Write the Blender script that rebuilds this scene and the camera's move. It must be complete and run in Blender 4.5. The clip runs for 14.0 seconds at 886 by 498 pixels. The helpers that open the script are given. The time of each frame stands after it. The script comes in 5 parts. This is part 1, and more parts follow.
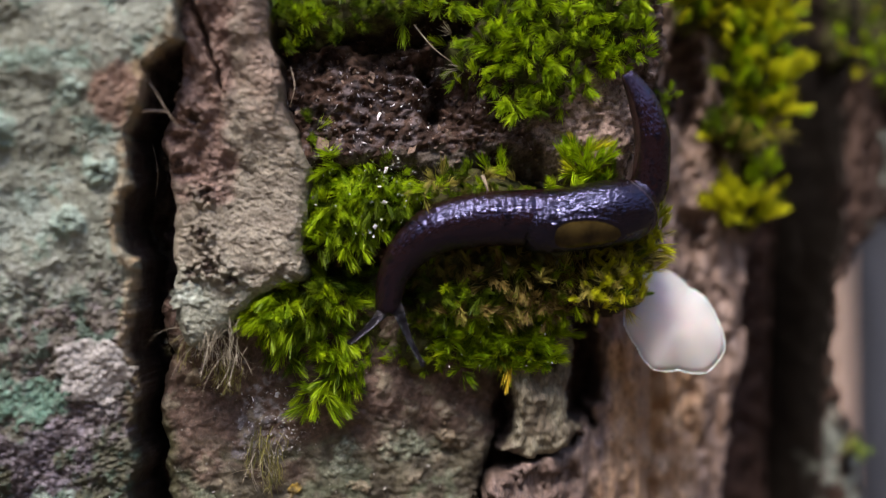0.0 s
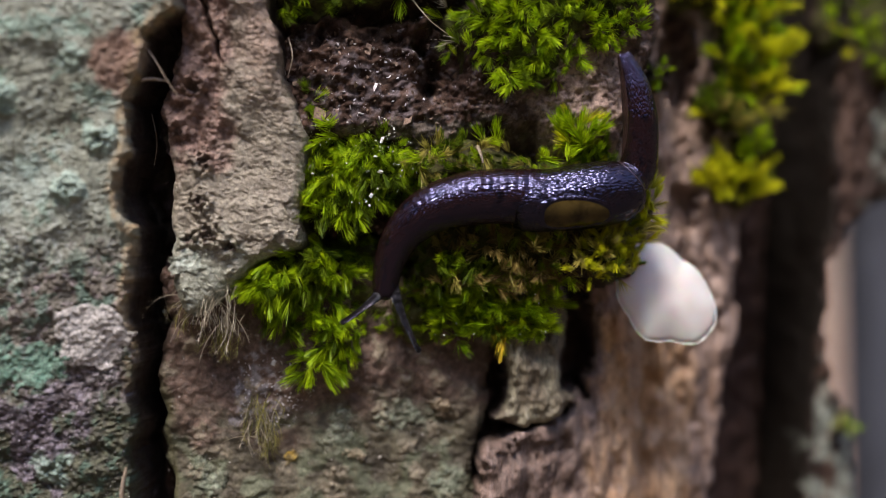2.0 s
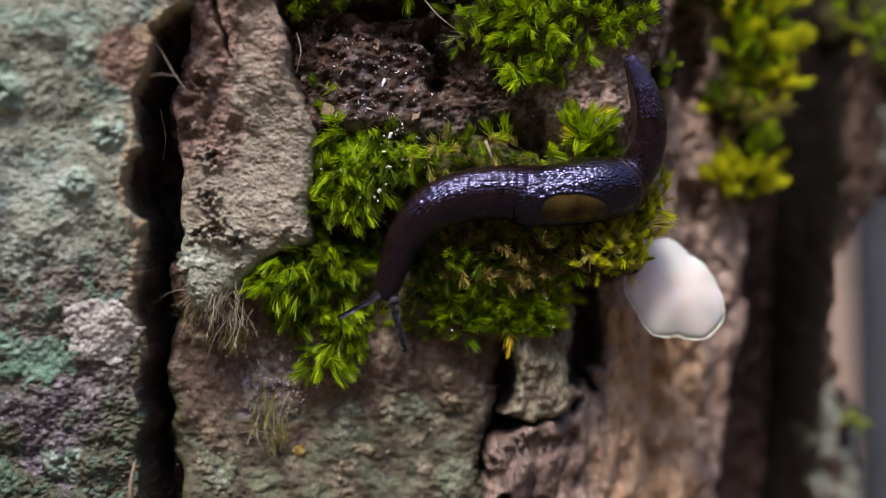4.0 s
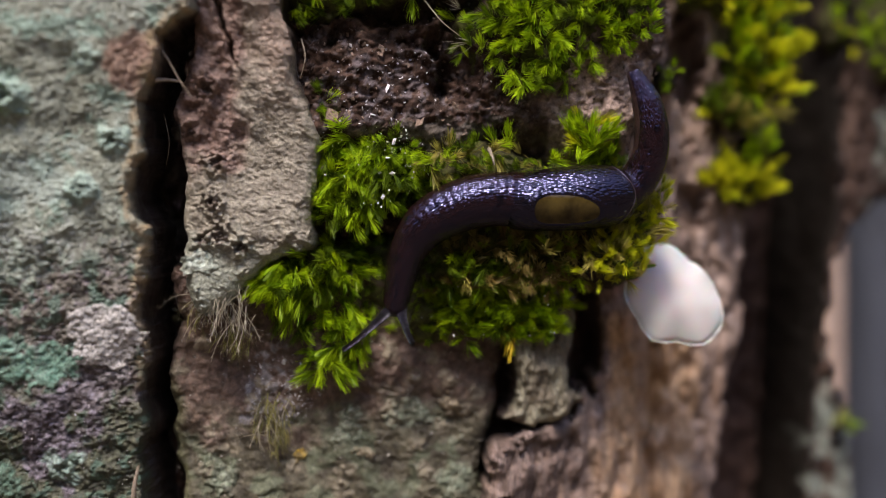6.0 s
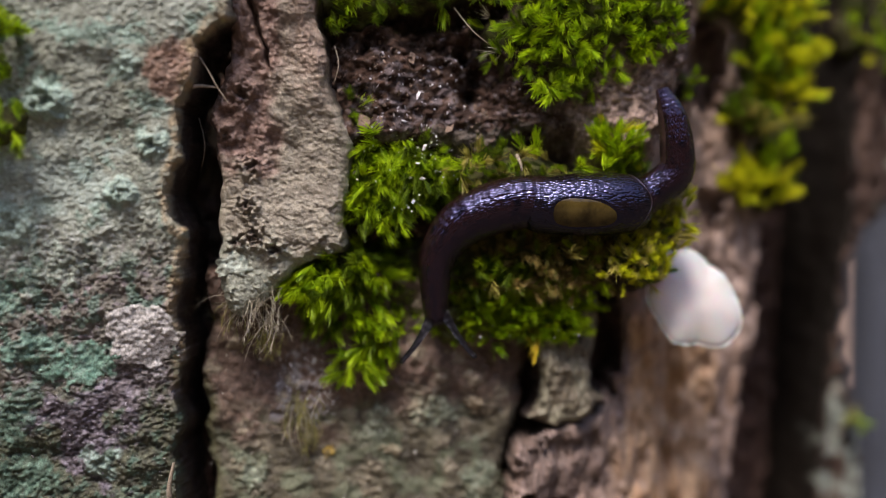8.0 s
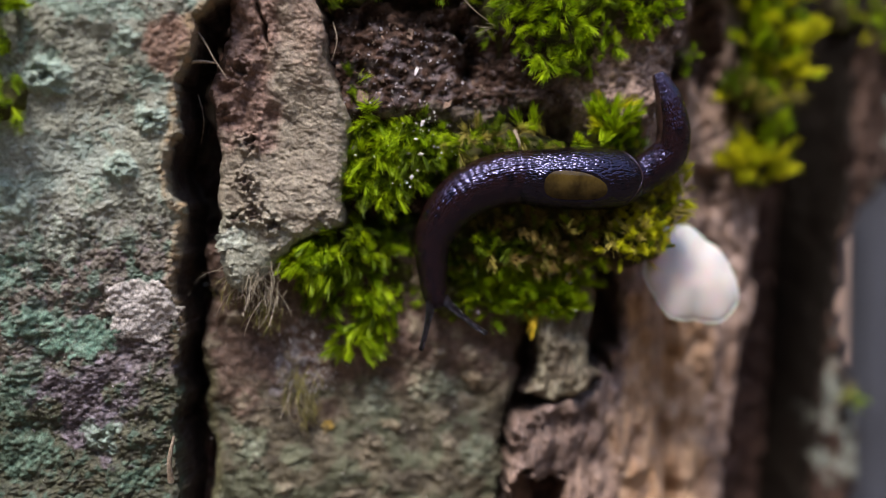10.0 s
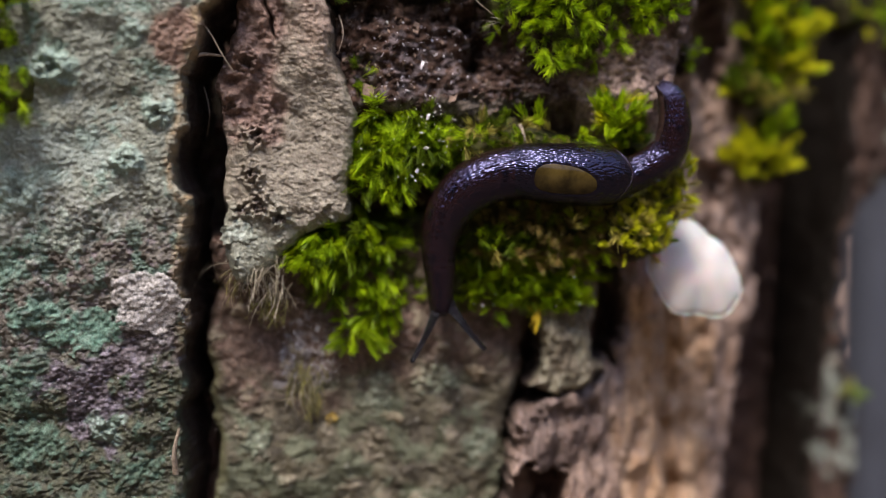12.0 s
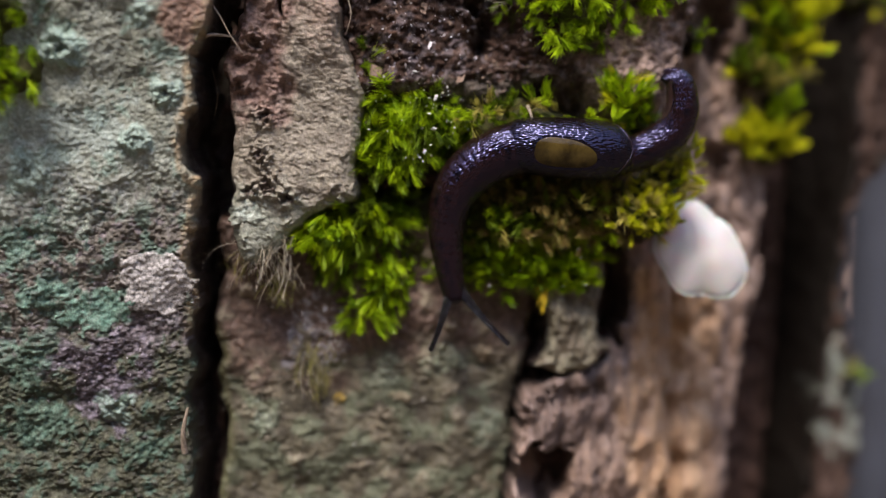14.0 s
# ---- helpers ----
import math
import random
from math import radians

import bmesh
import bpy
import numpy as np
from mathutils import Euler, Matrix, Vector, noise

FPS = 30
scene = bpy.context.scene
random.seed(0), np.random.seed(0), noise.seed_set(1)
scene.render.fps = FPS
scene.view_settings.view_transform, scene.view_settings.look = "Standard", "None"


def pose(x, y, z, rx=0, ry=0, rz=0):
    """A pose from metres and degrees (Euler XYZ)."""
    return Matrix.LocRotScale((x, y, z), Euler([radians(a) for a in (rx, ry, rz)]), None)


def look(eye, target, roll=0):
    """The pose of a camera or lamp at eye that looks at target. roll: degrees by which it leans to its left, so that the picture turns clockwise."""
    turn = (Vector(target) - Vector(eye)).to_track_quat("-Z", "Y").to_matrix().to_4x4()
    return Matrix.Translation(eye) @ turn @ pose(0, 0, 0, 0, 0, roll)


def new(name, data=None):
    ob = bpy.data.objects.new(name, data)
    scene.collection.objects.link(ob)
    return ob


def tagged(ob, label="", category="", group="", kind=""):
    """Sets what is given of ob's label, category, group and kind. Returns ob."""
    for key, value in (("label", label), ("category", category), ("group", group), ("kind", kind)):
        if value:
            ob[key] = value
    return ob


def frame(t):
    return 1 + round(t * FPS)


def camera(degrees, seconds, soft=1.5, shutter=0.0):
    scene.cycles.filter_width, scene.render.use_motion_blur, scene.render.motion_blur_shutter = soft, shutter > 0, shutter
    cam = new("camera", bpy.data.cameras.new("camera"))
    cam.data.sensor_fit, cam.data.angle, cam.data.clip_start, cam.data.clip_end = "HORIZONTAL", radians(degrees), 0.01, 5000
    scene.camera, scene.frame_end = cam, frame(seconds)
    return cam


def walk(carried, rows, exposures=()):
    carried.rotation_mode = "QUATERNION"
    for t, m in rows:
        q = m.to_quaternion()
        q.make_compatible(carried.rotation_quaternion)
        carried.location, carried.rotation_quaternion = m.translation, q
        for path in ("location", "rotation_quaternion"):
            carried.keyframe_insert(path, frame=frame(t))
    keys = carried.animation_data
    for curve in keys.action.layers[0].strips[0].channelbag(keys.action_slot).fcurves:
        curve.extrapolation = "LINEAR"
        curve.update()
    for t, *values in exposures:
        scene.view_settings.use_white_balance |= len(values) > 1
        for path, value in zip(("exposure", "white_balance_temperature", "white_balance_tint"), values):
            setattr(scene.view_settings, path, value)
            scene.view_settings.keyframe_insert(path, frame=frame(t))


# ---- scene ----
cam = camera(40.0, 14.0, soft=1.0)
cam.data.dof.use_dof = True
cam.data.dof.focus_distance = 0.1310
cam.data.dof.aperture_fstop = 7.5
cam.data.dof.aperture_blades = 0
PATH = [
    (0.0, -0.00068, -0.12833, 0.60471, 89.579, 0.212, -0.299),
    (0.5, -0.00185, -0.13448, 0.60282, 89.513, 0.003, -0.170),
    (1.0, -0.00084, -0.13246, 0.60242, 89.752, -0.267, -0.303),
    (1.5, -0.00068, -0.13064, 0.60172, 89.946, -0.101, -0.615),
    (2.0, -0.00047, -0.13006, 0.60060, 89.933, 0.007, -0.431),
    (2.5, -0.00068, -0.12995, 0.60093, 89.569, -0.116, -0.367),
    (3.0, 0.00001, -0.12997, 0.60000, 89.999, 0.000, -0.001),
    (5.5, -0.00251, -0.13046, 0.60292, 88.819, -0.293, -0.755),
    (6.0, -0.00306, -0.13069, 0.60342, 88.774, -0.411, -1.034),
    (6.5, -0.00451, -0.13212, 0.60445, 88.615, -0.614, -1.295),
    (7.0, -0.00649, -0.13304, 0.60530, 88.458, -0.803, -1.450),
    (7.5, -0.00729, -0.13337, 0.60570, 88.172, -0.894, -1.360),
    (8.0, -0.00695, -0.13379, 0.60547, 88.086, -0.872, -1.311),
    (8.5, -0.00683, -0.13411, 0.60514, 88.068, -0.831, -1.389),
    (11.0, -0.00679, -0.13463, 0.60371, 87.068, -0.846, -1.306),
    (11.5, -0.00737, -0.13468, 0.60427, 86.948, -0.992, -1.601),
    (12.0, -0.00809, -0.13485, 0.60466, 86.989, -1.147, -1.632),
    (12.5, -0.00911, -0.13558, 0.60547, 86.838, -1.352, -1.585),
    (13.0, -0.00970, -0.13608, 0.60575, 86.814, -1.464, -1.668),
    (13.5, -0.00880, -0.13531, 0.60454, 86.386, -1.272, -1.607),
    (14.0, -0.00885, -0.13522, 0.60483, 86.007, -1.203, -1.594),
]
walk(cam, [(t, pose(x, y, z, rx, ry, rz)) for t, x, y, z, rx, ry, rz in PATH], exposures=[(0.0, 1.75, 7000, 17), (14.0, 1.75, 7000, 17)])

# ---- light: overcast sky over a wood, soft sun from above ----
world = bpy.data.worlds.new("forest_sky")
scene.world = world
world.use_nodes = True
wn = world.node_tree.nodes
wl = world.node_tree.links
sky = wn.new("ShaderNodeTexSky")
sky.sky_type = "NISHITA"
sky.sun_disc = False
sky.sun_elevation = radians(60)
sky.sun_rotation = radians(197)
wl.new(sky.outputs[0], wn["Background"].inputs[0])
wn["Background"].inputs[1].default_value = 0.14
sun = new("sun", bpy.data.lights.new("sun", "SUN"))
sun.data.energy = 2.0
sun.data.angle = radians(17)
sun.data.color = (1.0, 0.95, 0.88)
sun.matrix_world = look((-0.42, -1.4, 3.1), (0, 0, 0.6))


# ---- small tools; lengths below are in centimetres from a spot on the bark 0.6 m above the ground ----
def V(x, y, z):
    return Vector((x / 100, y / 100, 0.6 + z / 100))


def grad_noise(x, z, seed):
    xi, zi = np.floor(x).astype(np.int64), np.floor(z).astype(np.int64)
    xf, zf = x - xi, z - zi

    def corner(i, j):
        h = (xi + i) * 374761393 + (zi + j) * 668265263 + seed * 974634541
        h = ((h ^ (h >> 13)) * 1274126177) & 0x7FFFFFFF
        a = (h ^ (h >> 16)) % 4096 * (2 * np.pi / 4096)
        return np.cos(a) * (xf - i) + np.sin(a) * (zf - j)

    u, v = xf**3 * (xf * (6 * xf - 15) + 10), zf**3 * (zf * (6 * zf - 15) + 10)
    low = corner(0, 0) * (1 - u) + corner(1, 0) * u
    return 1.5 * (low * (1 - v) + (corner(0, 1) * (1 - u) + corner(1, 1) * u) * v)


def fbm(x, z, size, octaves=4, seed=0):
    out, amp = 0, 1.0
    for k in range(octaves):
        out = out + amp * grad_noise(x / size + 17.3 * k, z / size - 9.1 * k, seed + k)
        size, amp = size / 2, amp * 0.5
    return out


def cells(x, z, size, seed=0):
    """Distance to the nearest scattered point, in cells, and a random value of that cell."""
    x, z = x / size, z / size
    xi, zi = np.floor(x).astype(np.int64), np.floor(z).astype(np.int64)
    best, value = np.full(np.shape(x), 9.0), np.zeros(np.shape(x))
    for i in (-1, 0, 1):
        for j in (-1, 0, 1):
            h = (xi + i) * 73856093 + (zi + j) * 19349663 + seed * 83492791
            h = ((h ^ (h >> 11)) * 1274126177) & 0x7FFFFFFF
            px, pz = (h % 1024) / 1024.0, ((h >> 10) % 1024) / 1024.0
            d = np.hypot(xi + i + px - x, zi + j + pz - z)
            near = d < best
            best, value = np.where(near, d, best), np.where(near, ((h >> 7) % 997) / 997.0, value)
    return best, value


def step(a, b, x):
    t = np.clip((x - a) / (b - a), 0, 1)
    return t * t * (3 - 2 * t)


def blot(x, z, cx, cz, rx, rz, seed=0, rough=0.5):
    """1 inside an uneven spot, 0 outside."""
    d = np.hypot((x - cx) / rx, (z - cz) / rz) + rough * fbm(x, z, min(rx, rz) * 0.8, 4, seed)
    return 1 - step(0.7, 1.05, d)


def inside(poly, x, z):
    """Signed distance to the outline, positive inside."""
    p = np.array(poly, float).reshape(-1, 2)
    best, odd = np.full(x.shape, 1e9), np.zeros(x.shape, bool)
    for (ax, az), (bx, bz) in zip(p, np.roll(p, -1, 0)):
        ex, ez = bx - ax, bz - az
        t = np.clip(((x - ax) * ex + (z - az) * ez) / (ex * ex + ez * ez), 0, 1)
        best = np.minimum(best, np.hypot(x - ax - t * ex, z - az - t * ez))
        cross = (az > z) != (bz > z)
        odd ^= cross & (x < ex * (z - az) / (ez if abs(ez) > 1e-9 else 1e-9) + ax)
    return np.where(odd, best, -best)


def mesh_of(name, verts, faces, mat, tint=None, smooth=True):
    me = bpy.data.meshes.new(name)
    me.from_pydata(verts if isinstance(verts, list) else verts.tolist(), [], faces if isinstance(faces, list) else faces.tolist())
    me.materials.append(mat)
    if tint is not None:
        a = me.color_attributes.new("tint", "FLOAT_COLOR", "POINT")
        a.data.foreach_set("color", np.c_[tint, np.ones(len(tint))].astype(np.float32).ravel())
    if smooth:
        me.shade_smooth()
    return me


def part(name, me, parent, label=""):
    ob = new(name, me)
    ob.parent = parent
    return tagged(ob, label)


def sheet(name, poly, surf, colour, mat, res=0.017, wall=1.2, ragged=0.06, seed=0, edge=0.12, bevel=0.1, fall=0.09):
    """A thick piece of bark: its face follows surf(x, z, d), its rim falls back to the wood beneath."""
    p = np.array(poly, float).reshape(-1, 2)
    (x0, z0), (x1, z1) = p.min(0) - 0.2, p.max(0) + 0.2
    X, Z = np.meshgrid(np.arange(x0, x1, res), np.arange(z0, z1, res), indexing="ij")
    d = inside(poly, X, Z) + ragged * fbm(X, Z, 0.45, 5, seed + 50)
    Y = surf(X, Z, d)
    Y = Y + bevel * (1 - np.clip(d / edge, 0, 1)) ** 2 + wall * np.clip(-d / fall, 0, 1)
    X2 = X + 0.03 * fbm(X * 3, Z + Y, 0.3, 3, seed + 60) * (d < 0.02)
    keep = d > -fall - 0.02
    n = X.shape[1]
    idx = np.arange(X.size).reshape(X.shape)
    ok = keep[:-1, :-1] & keep[1:, :-1] & keep[:-1, 1:] & keep[1:, 1:]
    quads = np.stack([idx[:-1, :-1][ok], idx[1:, :-1][ok], idx[1:, 1:][ok], idx[:-1, 1:][ok]], 1)
    used = np.unique(quads)
    remap = np.zeros(X.size, int)
    remap[used] = np.arange(len(used))
    verts = np.stack([X2.ravel() / 100, Y.ravel() / 100, 0.6 + Z.ravel() / 100], 1)[used]
    # Rim walls are painted near black, so the cracks look shaded.
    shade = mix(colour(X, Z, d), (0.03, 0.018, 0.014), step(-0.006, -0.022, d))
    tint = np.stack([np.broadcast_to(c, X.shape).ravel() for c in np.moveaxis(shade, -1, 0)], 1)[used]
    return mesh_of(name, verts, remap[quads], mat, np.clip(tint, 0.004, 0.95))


def mix(a, b, f):
    f = np.clip(f, 0, 1)[..., None]
    return np.asarray(a) * (1 - f) + np.asarray(b) * f


# ---- materials ----
def nodes(name):
    m = bpy.data.materials.new(name)
    m.use_nodes = True
    return m, m.node_tree.nodes, m.node_tree.links, m.node_tree.nodes["Principled BSDF"]


def bark_material(name, rough=0.8, grain=2600, depth=0.00016, stretch=(1, 1, 1), spec=0.4, low=0.22, high=1.24):
    m, n, l, b = nodes(name)
    tint = n.new("ShaderNodeVertexColor")
    tint.layer_name = "tint"
    tc = n.new("ShaderNodeTexCoord")
    mp = n.new("ShaderNodeMapping")
    mp.inputs["Scale"].default_value = stretch
    l.new(tc.outputs["Object"], mp.inputs[0])
    fine, coarse = n.new("ShaderNodeTexNoise"), n.new("ShaderNodeTexNoise")
    fine.inputs["Scale"].default_value, fine.inputs["Detail"].default_value, fine.inputs["Roughness"].default_value = grain, 6, 0.7
    coarse.inputs["Scale"].default_value, coarse.inputs["Detail"].default_value = grain / 6, 5
    ramp = n.new("ShaderNodeMapRange")
    ramp.inputs["From Min"].default_value, ramp.inputs["From Max"].default_value = 0.3, 0.72
    ramp.inputs["To Min"].default_value, ramp.inputs["To Max"].default_value = low, high
    mul = n.new("ShaderNodeVectorMath")
    mul.operation = "SCALE"
    add = n.new("ShaderNodeMath")
    add.operation = "MULTIPLY_ADD"
    add.inputs[1].default_value = 0.4
    bump = n.new("ShaderNodeBump")
    bump.inputs["Strength"].default_value, bump.inputs["Distance"].default_value = 0.9, depth
    for t in (fine, coarse):
        l.new(mp.outputs[0], t.inputs["Vector"])
    l.new(fine.outputs[0], ramp.inputs[0])
    l.new(tint.outputs[0], mul.inputs[0])
    l.new(ramp.outputs[0], mul.inputs["Scale"])
    l.new(mul.outputs[0], b.inputs["Base Color"])
    l.new(coarse.outputs[0], add.inputs[0])
    l.new(fine.outputs[0], add.inputs[2])
    l.new(add.outputs[0], bump.inputs["Height"])
    l.new(bump.outputs[0], b.inputs["Normal"])
    wet = n.new("ShaderNodeMapRange")
    wet.inputs["From Min"].default_value, wet.inputs["From Max"].default_value = 0.35, 0.7
    wet.inputs["To Min"].default_value, wet.inputs["To Max"].default_value = rough - 0.25, min(rough + 0.15, 1)
    l.new(coarse.outputs[0], wet.inputs[0])
    l.new(wet.outputs[0], b.inputs["Roughness"])
    b.inputs["Specular IOR Level"].default_value = spec
    return m


def leaf_material(name, low, high, trans=0.45, rough=0.45):
    m, n, l, b = nodes(name)
    info, ramp = n.new("ShaderNodeObjectInfo"), n.new("ShaderNodeMix")
    ramp.data_type = "RGBA"
    ramp.inputs[6].default_value, ramp.inputs[7].default_value = (*low, 1), (*high, 1)
    island = n.new("ShaderNodeNewGeometry")
    avg = n.new("ShaderNodeMath")
    avg.operation = "MULTIPLY_ADD"
    avg.inputs[1].default_value = 0.45
    half = n.new("ShaderNodeMath")
    half.operation = "MULTIPLY"
    half.inputs[1].default_value = 0.6
    l.new(info.outputs["Random"], half.inputs[0])
    l.new(island.outputs["Random Per Island"], avg.inputs[0])
    l.new(half.outputs[0], avg.inputs[2])
    l.new(avg.outputs[0], ramp.inputs[0])
    # The vertex tint darkens each blade towards its foot.
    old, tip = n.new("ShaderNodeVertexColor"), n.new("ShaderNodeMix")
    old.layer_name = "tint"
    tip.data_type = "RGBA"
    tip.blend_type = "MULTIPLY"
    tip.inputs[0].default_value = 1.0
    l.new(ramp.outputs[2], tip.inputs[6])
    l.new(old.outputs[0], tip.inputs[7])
    ramp = tip
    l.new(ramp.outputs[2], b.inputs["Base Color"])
    b.inputs["Roughness"].default_value = rough
    tr, mx = n.new("ShaderNodeBsdfTranslucent"), n.new("ShaderNodeMixShader")
    mx.inputs[0].default_value = trans
    l.new(ramp.outputs[2], tr.inputs[0])
    l.new(b.outputs[0], mx.inputs[1])
    l.new(tr.outputs[0], mx.inputs[2])
    l.new(mx.outputs[0], n["Material Output"].inputs[0])
    return m


def skin_material(name, base, spots, rough=0.22, size=900, depth=0.00013, spec=0.42):
    """Wet wrinkled skin; its grain follows the resting body."""
    m, n, l, b = nodes(name)
    at = n.new("ShaderNodeAttribute")
    at.attribute_name = "rest"
    mp = n.new("ShaderNodeMapping")
    mp.inputs["Scale"].default_value = (0.45, 1, 1)
    vor, noi, spot = n.new("ShaderNodeTexVoronoi"), n.new("ShaderNodeTexNoise"), n.new("ShaderNodeTexNoise")
    vor.inputs["Scale"].default_value = size * 4.6
    noi.inputs["Scale"].default_value, noi.inputs["Detail"].default_value = size * 3, 4
    spot.inputs["Scale"].default_value, spot.inputs["Detail"].default_value = size * 1.1, 3
    l.new(at.outputs["Vector"], mp.inputs[0])
    for t in (vor, noi):
        l.new(mp.outputs[0], t.inputs["Vector"])
    l.new(at.outputs["Vector"], spot.inputs["Vector"])
    cr, cm = n.new("ShaderNodeMapRange"), n.new("ShaderNodeMix")
    cr.inputs["From Min"].default_value, cr.inputs["From Max"].default_value = 0.5, 0.66
    cm.data_type = "RGBA"
    cm.inputs[6].default_value, cm.inputs[7].default_value = (*base, 1), (*spots, 1)
    l.new(spot.outputs[0], cr.inputs[0])
    l.new(cr.outputs[0], cm.inputs[0])
    l.new(cm.outputs[2], b.inputs["Base Color"])
    h = n.new("ShaderNodeMath")
    h.operation = "MULTIPLY_ADD"
    h.inputs[1].default_value = 0.35
    l.new(noi.outputs[0], h.inputs[0])
    l.new(vor.outputs["Distance"], h.inputs[2])
    bump = n.new("ShaderNodeBump")
    bump.invert = True
    bump.inputs["Strength"].default_value, bump.inputs["Distance"].default_value = 1.0, depth
    l.new(h.outputs[0], bump.inputs["Height"])
    l.new(bump.outputs[0], b.inputs["Normal"])
    b.inputs["Roughness"].default_value = rough
    b.inputs["Specular IOR Level"].default_value = spec
    # Blue of the sky highlights is put into the specular tint.
    b.inputs["Specular Tint"].default_value = (0.45, 0.49, 1.0, 1)
    return m


MAT_BARK = bark_material("lichened_bark", rough=0.56, depth=0.00032, spec=0.5, low=0.42, high=1.25)
MAT_FLAKY = bark_material("flaky_bark", rough=0.85, grain=2000, depth=0.0003, spec=0.2)
MAT_FIBRE = bark_material("fibrous_bark", rough=0.75, grain=2200, depth=0.00025, stretch=(1, 1, 0.35))
MAT_RIDGE = bark_material("ridge_bark", rough=0.85, grain=1500, depth=0.00025, stretch=(1, 1, 0.35), spec=0.15)
MAT_CRUST = bark_material("lichen_crust", rough=0.85, grain=3600, depth=0.00012)
MAT_MOSS = leaf_material("moss_leaf", (0.14, 0.30, 0.005), (0.58, 0.80, 0.016))
MAT_MOSS_YELLOW = leaf_material("yellow_moss_leaf", (0.36, 0.44, 0.01), (0.86, 0.86, 0.03))
MAT_MOSS_DRY = leaf_material("dry_moss_leaf", (0.26, 0.22, 0.15), (0.68, 0.63, 0.52), 0.3, 0.7)
MAT_SKIN = skin_material("slug_skin", (0.009, 0.0038, 0.0038), (0.002, 0.0015, 0.002), 0.10, 900, 0.00008, 0.48)
MAT_MANTLE = skin_material("mantle_skin", (0.005, 0.003, 0.0035), (0.002, 0.0018, 0.0025), 0.09, 1000, 0.00009, 0.52)
MAT_TENT = skin_material("tentacle_skin", (0.005, 0.004, 0.005), (0.012, 0.009, 0.010), 0.16, 1500, 0.00012, 0.45)
MAT_TENT.node_tree.nodes["Principled BSDF"].inputs["Specular Tint"].default_value = (0.85, 0.87, 1.0, 1)
MAT_SOLE = skin_material("slug_sole", (0.026, 0.014, 0.011), (0.010, 0.006, 0.005), 0.5, 700, 0.0001, 0.12)

# ---- the tree ----
tree = tagged(new("tree_trunk"), "old tree trunk with deeply cracked grey-brown lichened bark", "tree")
tree.location = (-0.05, 0.08, 0.0)
bpy.context.view_layer.update()
TREE_IN = Matrix.Translation((0.05, -0.08, 0.0))


def tree_part(name, me, label=""):
    ob = part(name, me, tree, label)
    ob.matrix_parent_inverse = TREE_IN
    return ob


def crests(x, z, size, octaves, seed):
    """Sharp-crested wrinkles, 0 in the valleys."""
    return 1 - np.abs(fbm(x, z, size, octaves, seed)) * 1.6


def plate_a_y(x, z, d):
    y = -0.50 + 0.08 * (x + 3.9) - 0.15 * np.clip(z, -2.5, 4)
    y = y + 0.07 * fbm(x, z, 0.9, 3, 1) + 0.02 * fbm(x, z, 0.3, 3, 2)
    y = y - 0.010 * crests(x - 0.3 * z, z * 1.2, 0.15, 4, 362) + 0.011 * fbm(x, z * 1.2, 0.05, 3, 3)
    crust = step(0.35, -0.25, z + 0.5 * fbm(x, z, 0.5, 3, 321))
    lump, v = cells(x + 0.04 * fbm(x, z, 0.1, 2, 322), z + 0.04 * fbm(x, z, 0.1, 2, 323), 0.075, 324)
    y = y + crust * (0.05 * np.clip(fbm(x, z * 1.2, 0.4, 4, 301), -0.2, 1) - 0.035 * v * np.clip(0.75 - lump, 0, 1) - 0.012 * crests(x, z * 1.5, 0.09, 3, 325))
    y = y - 0.05 * (1 - crust) * np.clip(crests(x - 0.6 * z, z, 0.7, 3, 326) - 0.72, 0, 1) * step(0.9, 0.3, z)
    for cx, cz, r, h in KNOBS:
        q = np.hypot(x - cx, z - cz) / r + 0.25 * fbm(x, z, 0.12, 3, 327)
        y = y - 0.9 * h * np.exp(-(q**4)) * (1 + 0.5 * fbm(x, z, 0.07, 3, 4)) + 0.5 * h * np.exp(-(q**2) * 9)
    return y


KNOBS = [(-3.43, 1.16, 0.14, 0.1), (-3.75, 0.66, 0.14, 0.09), (-4.50, 1.58, 0.18, 0.13), (-3.67, 1.96, 0.12, 0.05), (-4.88, 0.30, 0.2, 0.06), (-4.07, -2.26, 0.15, 0.05)]


